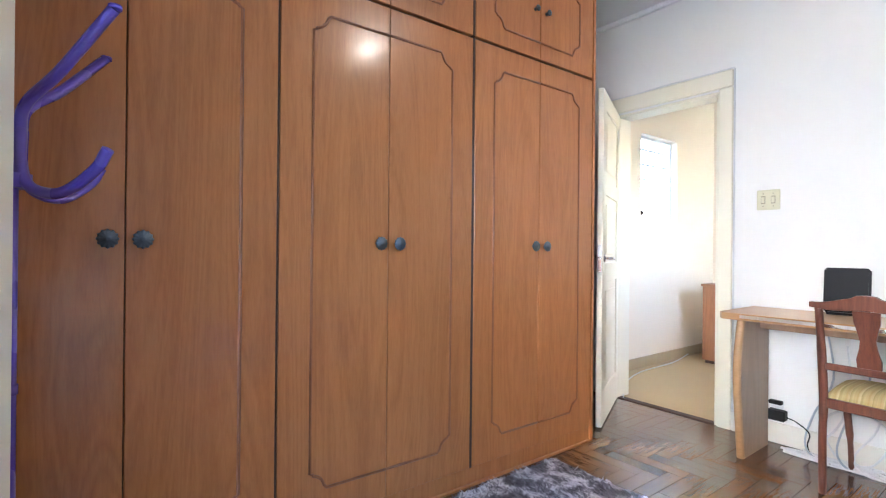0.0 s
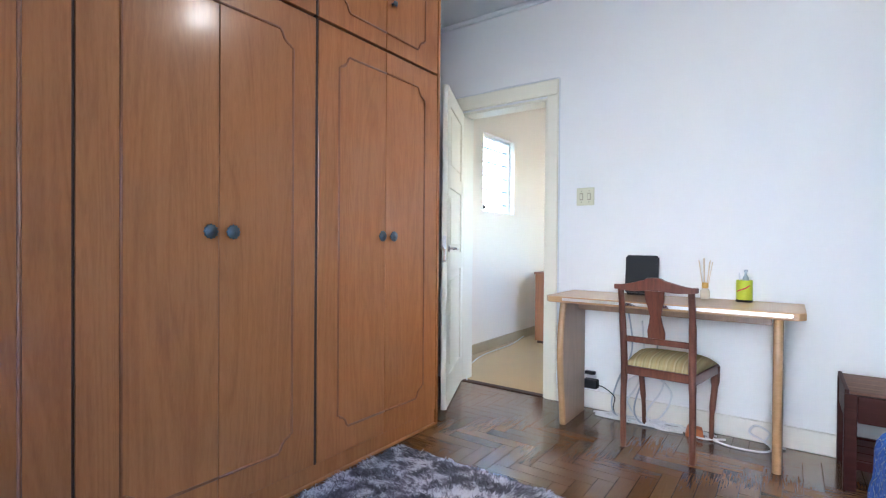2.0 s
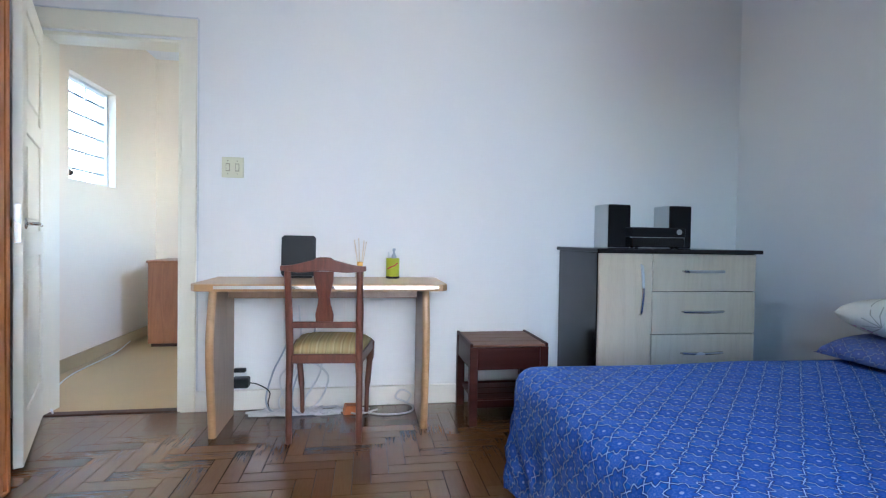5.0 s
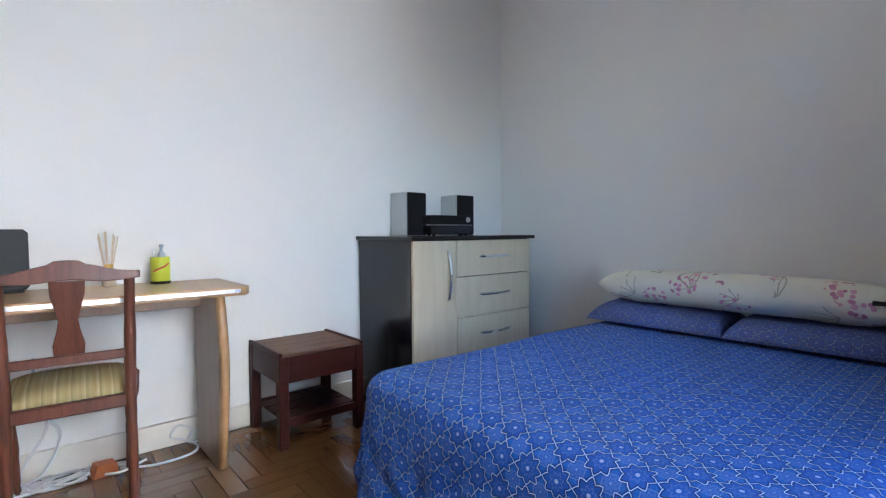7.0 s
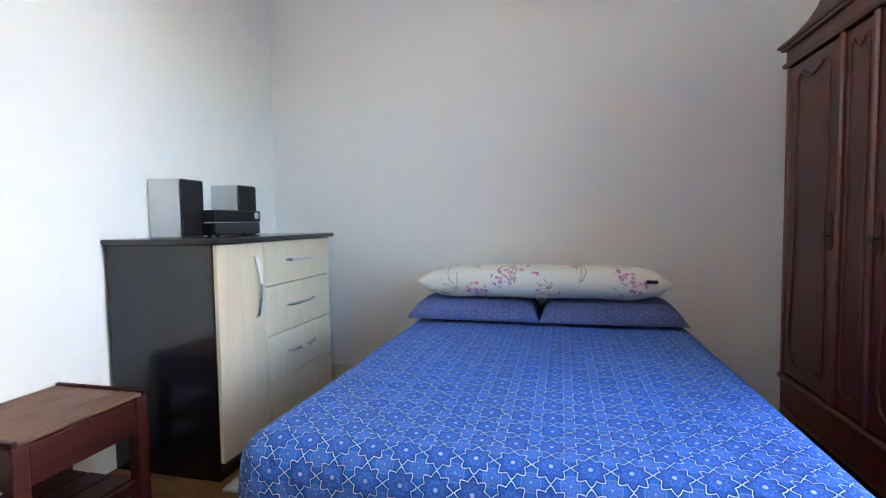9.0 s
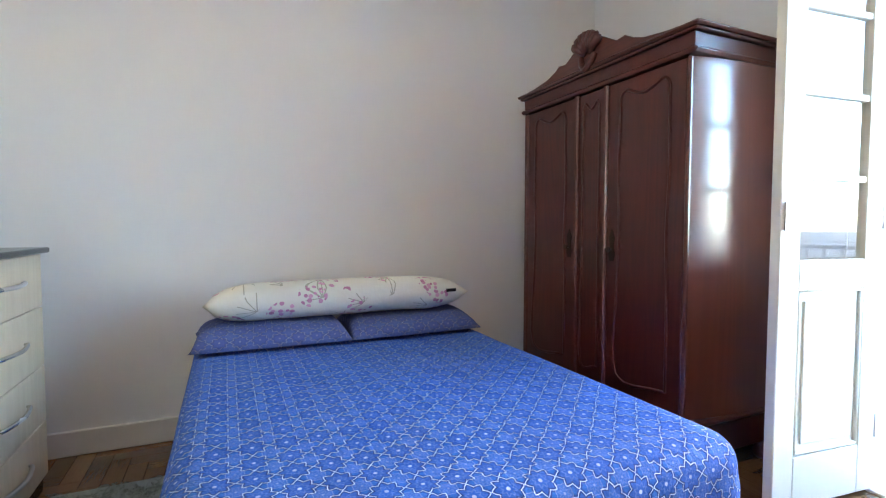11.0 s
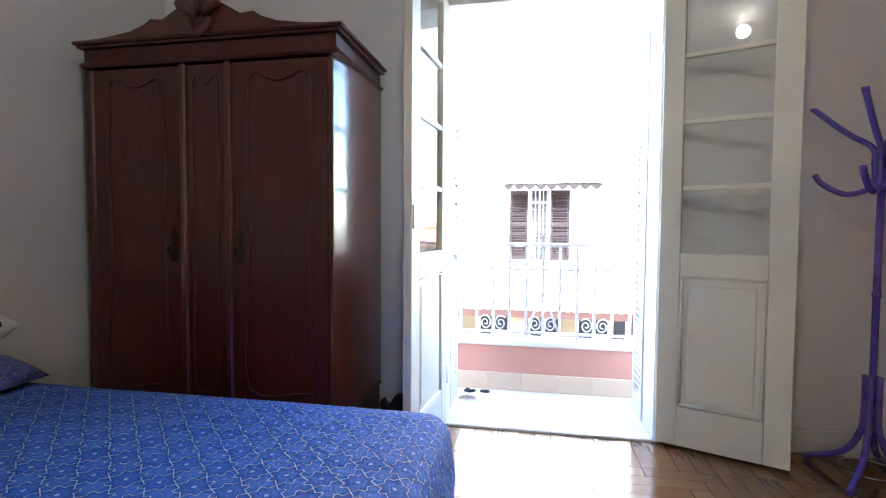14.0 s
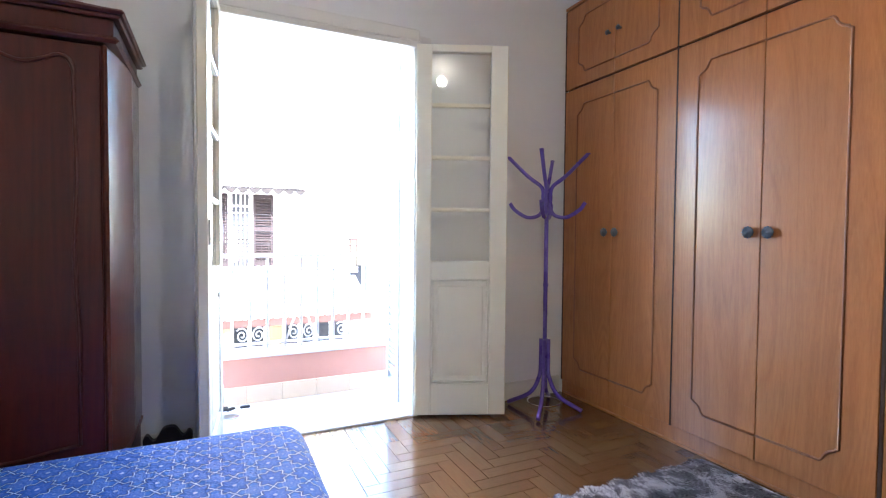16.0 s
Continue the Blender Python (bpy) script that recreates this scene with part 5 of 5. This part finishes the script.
d = part("door", boxes((DXL + 0.004, -0.227, DF, DF + 0.018, 0.075, 0.925), bevel=0.002), MAPLE, drs, "pale maple door")
bow_handle((-0.292, DF, 0.605), (-0.292, DF, 0.868), d)
for z0, z1 in ((0.727, 0.925), (0.500, 0.723), (0.287, 0.496), (0.075, 0.283)):
    d = part("drawer", boxes((-0.222, DXR - 0.006, DF, DF + 0.018, z0, z1), bevel=0.002), MAPLE, drs, "pale maple drawer front")
    zc = (z0 + z1) / 2 + 0.008
    bow_handle((-0.052, DF, zc), (0.192, DF, zc), d)


def speaker(place, turn, label):
    sp = thing("loudspeaker", place, label, "loudspeaker", turn, "pair of loudspeakers")
    part("cabinet", boxes((-0.073, 0.073, -0.085, 0.073, 0, 0.260), bevel=0.003), SILVER_BOX, sp)
    part("grille", boxes((-0.072, 0.072, -0.100, -0.0855, 0.002, 0.258), bevel=0.006), BLACK, sp, "black cloth grille")
    return sp


speaker((2.808, 3.403, 0.95), 2, "silver loudspeaker with a black front on the dresser")
speaker((3.212, 3.404, 0.95), -1, "silver loudspeaker standing behind the stereo unit")
st = thing("stereo_unit", (3.008, 3.278, 0.95), "black compact stereo unit on the dresser", "stereo")
part("lower_case", boxes((-0.168, 0.168, -0.065, 0.012, 0.006, 0.062), bevel=0.004), BLACK_GLOSS, st)
part("upper_case", boxes((-0.171, 0.171, -0.068, 0.014, 0.066, 0.122), bevel=0.005), BLACK, st)
part("trim_line", boxes((-0.165, 0.165, -0.067, -0.06, 0.0625, 0.0655)), STEEL, st, "thin silver line")
part("dial", lathe([(0.016, 0), (0.016, 0.006), (0.012, 0.009)], 20, (0.125, -0.077, 0.097), axis="y"), STEEL, st, "silver volume dial")
for x in (-0.13, 0.13):
    for y in (-0.045, 0.0):
        part("foot", lathe([(0.01, 0), (0.01, 0.0065)], 10, (x, y, 0)), BLACK, st)

# ---- ceiling lamp ----
lampm, ln, ll, ls = nodes_of("lit_bulb")
ls.inputs["Base Color"].default_value = (1, 0.97, 0.9, 1)
ls.inputs["Emission Color"].default_value = (1.0, 0.87, 0.70, 1)
ls.inputs["Emission Strength"].default_value = LAMP
lamp = thing("ceiling_lamp", (1.69, 2.13, H), "bare round lit lamp hanging under the ceiling", "lamp")
part("rose", lathe([(0.05, -0.001), (0.05, -0.012), (0.02, -0.03)], 20), WHITE_PAINT, lamp)
part("socket", lathe([(0.016, -0.03), (0.018, -0.085)], 14), WHITE_PAINT, lamp)
part("bulb", lathe([(0.016, -0.084)] + [(0.05 * math.sin(radians(a)), -0.128 + 0.05 * math.cos(radians(a))) for a in range(24, 180, 12)] + [(0.001, -0.178)], 24), lampm, lamp, "lit white globe bulb")

# ---- rugs ----


def pile(name, x0, x1, y0, y1, count, height, lean, material, label, seed):
    """A shaggy rug: a backing and many bent strands."""
    g = np.random.default_rng(seed)
    px, py = g.uniform(x0, x1, count), g.uniform(y0, y1, count)
    wob = 0.012 * np.sin(px * 40) + 0.012 * np.sin(py * 33)
    ang, hgt = g.uniform(0, 2 * np.pi, count), height * g.uniform(0.6, 1.2, count)
    flow = 2.2 * np.sin(px * 3.1 + 1) + 1.8 * np.cos(py * 2.7) + g.normal(0, 0.7, count)
    dx, dy = np.cos(flow), np.sin(flow)
    wid = g.uniform(0.003, 0.0075, count)
    wx, wy = np.cos(ang) * wid, np.sin(ang) * wid
    rim = np.minimum(np.minimum(px - x0, x1 - px), np.minimum(py - y0, y1 - py))
    calm = np.clip(rim / 0.07, 0.2, 1.0)
    ln_ = lean * g.uniform(0.5, 1.4, count) * calm
    hgt = hgt * (0.5 + 0.5 * calm)
    b1 = np.stack([px + wob + wx, py + wob + wy, np.full(count, 0.006)], 1)
    b2 = np.stack([px + wob - wx, py + wob - wy, np.full(count, 0.006)], 1)
    m1 = np.stack([px + wob + wx + dx * ln_ * 0.35, py + wob + wy + dy * ln_ * 0.35, hgt * 0.7], 1)
    m2 = np.stack([px + wob - wx + dx * ln_ * 0.35, py + wob - wy + dy * ln_ * 0.35, hgt * 0.7], 1)
    tip = np.stack([px + wob + dx * ln_, py + wob + dy * ln_, hgt], 1)
    verts = np.stack([b1, b2, m1, m2, tip], 1).reshape(-1, 3)
    base = np.arange(count) * 5
    faces = [(b, b + 1, b + 3, b + 2) for b in base.tolist()] + [(b + 2, b + 3, b + 4) for b in base.tolist()]
    me = bpy.data.meshes.new(name)
    me.from_pydata(verts.tolist(), [], faces)
    me.materials.append(material)
    root = thing(name, ((x0 + x1) / 2, (y0 + y1) / 2, 0), label, "rug")
    hair = tagged(new("wool_fibre", me), kind="stuff")
    hair.parent = root
    hair.location = (-(x0 + x1) / 2, -(y0 + y1) / 2, 0)
    part("backing", boxes((x0 - (x0 + x1) / 2, x1 - (x0 + x1) / 2, y0 - (y0 + y1) / 2, y1 - (y0 + y1) / 2, 0.0005, 0.010), bevel=0.003), material, root)


pile("shag_rug", 0.035, 1.28, 1.10, 2.285, 42000, 0.024, 0.062, RUG, "mottled grey and white shag rug beside the wardrobe", 3)
pile("bedside_mat", 2.45, 3.34, 2.50, 2.92, 9000, 0.016, 0.012, MAT, "grey-green bedside mat between bed and dresser", 4)

# ---- parquet: herringbone blocks over a dark bed ----
floor = structure("floor", boxes((BACK, W, -0.0, L + 0.055, -0.10, -0.008)), MORTAR, "worn brown herringbone parquet floor", "floor")
PW, PN = 0.075, 4
PL = PW * PN


def block_mesh(name, horizontal):
    g = 0.0007
    a, b = (PL, PW) if horizontal else (PW, PL)
    bm = boxes((g, a - g, g, b - g, -0.0079, 0.0))
    top = [v for v in bm.verts if v.co.z > -0.001]
    for v in top:
        v.co.x += 0.0008 if v.co.x < a / 2 else -0.0008
        v.co.y += 0.0008 if v.co.y < b / 2 else -0.0008
    uvl = bm.loops.layers.uv.new("UVMap")
    for f in bm.faces:
        for lp in f.loops:
            lp[uvl].uv = (lp.vert.co.x, lp.vert.co.y) if horizontal else (lp.vert.co.y, lp.vert.co.x)
    me = bpy.data.meshes.new(name)
    bm.to_mesh(me)
    bm.free()
    me.materials.append(PARQUET)
    return me


block_h, block_v = block_mesh("parquet_block_h", True), block_mesh("parquet_block_v", False)
spots = []
for i in range(-70, 70):
    for m in range(-12, 12):
        for horizontal in (True, False):
            gx = i + 2 * PN * m if horizontal else i + PN + 2 * PN * m
            gy = i if horizontal else i + 1 - PN
            x, y = gx * PW, gy * PW
            a, b = (PL, PW) if horizontal else (PW, PL)
            if x + a > BACK and x < W and y + b > PL + 0.02 and y < L and (x + a > 0 or y > 2.4):
                spots.append((x, y, a, b, horizontal))
spots += [(k * PW, 0.0, PW, PL, False) for k in range(50)]  # border row along the balcony wall
rest_v, rest_f, rest_uv = [], [], []
made = 0
for x, y, a, b, horizontal in spots:
    inside = x >= 0 and (y >= PL or y == 0.0) and x + a <= W and y + b <= L
    open_floor = inside and ((x > 0.3 and x < 2.1 and y < 1.05) or (x > 0.3 and x < 1.9 and 2.3 < y < 3.2))
    if open_floor and made < 290:
        ob = new("parquet_block", block_h if horizontal else block_v)
        ob.location = (x, y, 0)
        ob.parent = floor
        made += 1
        continue
    x0, x1, y0, y1 = max(x, BACK), min(x + a, W), y if y == 0.0 else max(y, PL), min(y + b, L)
    if x1 - x0 < 0.004 or y1 - y0 < 0.004:
        continue
    g = 0.0012
    k = len(rest_v)
    rest_v += [(x0 + g, y0 + g, 0), (x1 - g, y0 + g, 0), (x1 - g, y1 - g, 0), (x0 + g, y1 - g, 0), (x0, y0, -0.0075), (x1, y0, -0.0075), (x1, y1, -0.0075), (x0, y1, -0.0075)]
    for q in ((0, 1, 2, 3), (0, 4, 5, 1), (1, 5, 6, 2), (2, 6, 7, 3), (3, 7, 4, 0)):
        rest_f.append([k + c for c in q])
        rest_uv += [(rest_v[k + c][0], rest_v[k + c][1]) if horizontal else (rest_v[k + c][1], rest_v[k + c][0]) for c in q]
me = bpy.data.meshes.new("parquet_blocks")
me.from_pydata(rest_v, [], rest_f)
layer = me.uv_layers.new(name="UVMap")
layer.data.foreach_set("uv", np.array(rest_uv, dtype=np.float32).ravel())
me.materials.append(PARQUET)
rest = tagged(new("parquet_rest", me), kind="stuff")
rest.parent = floor
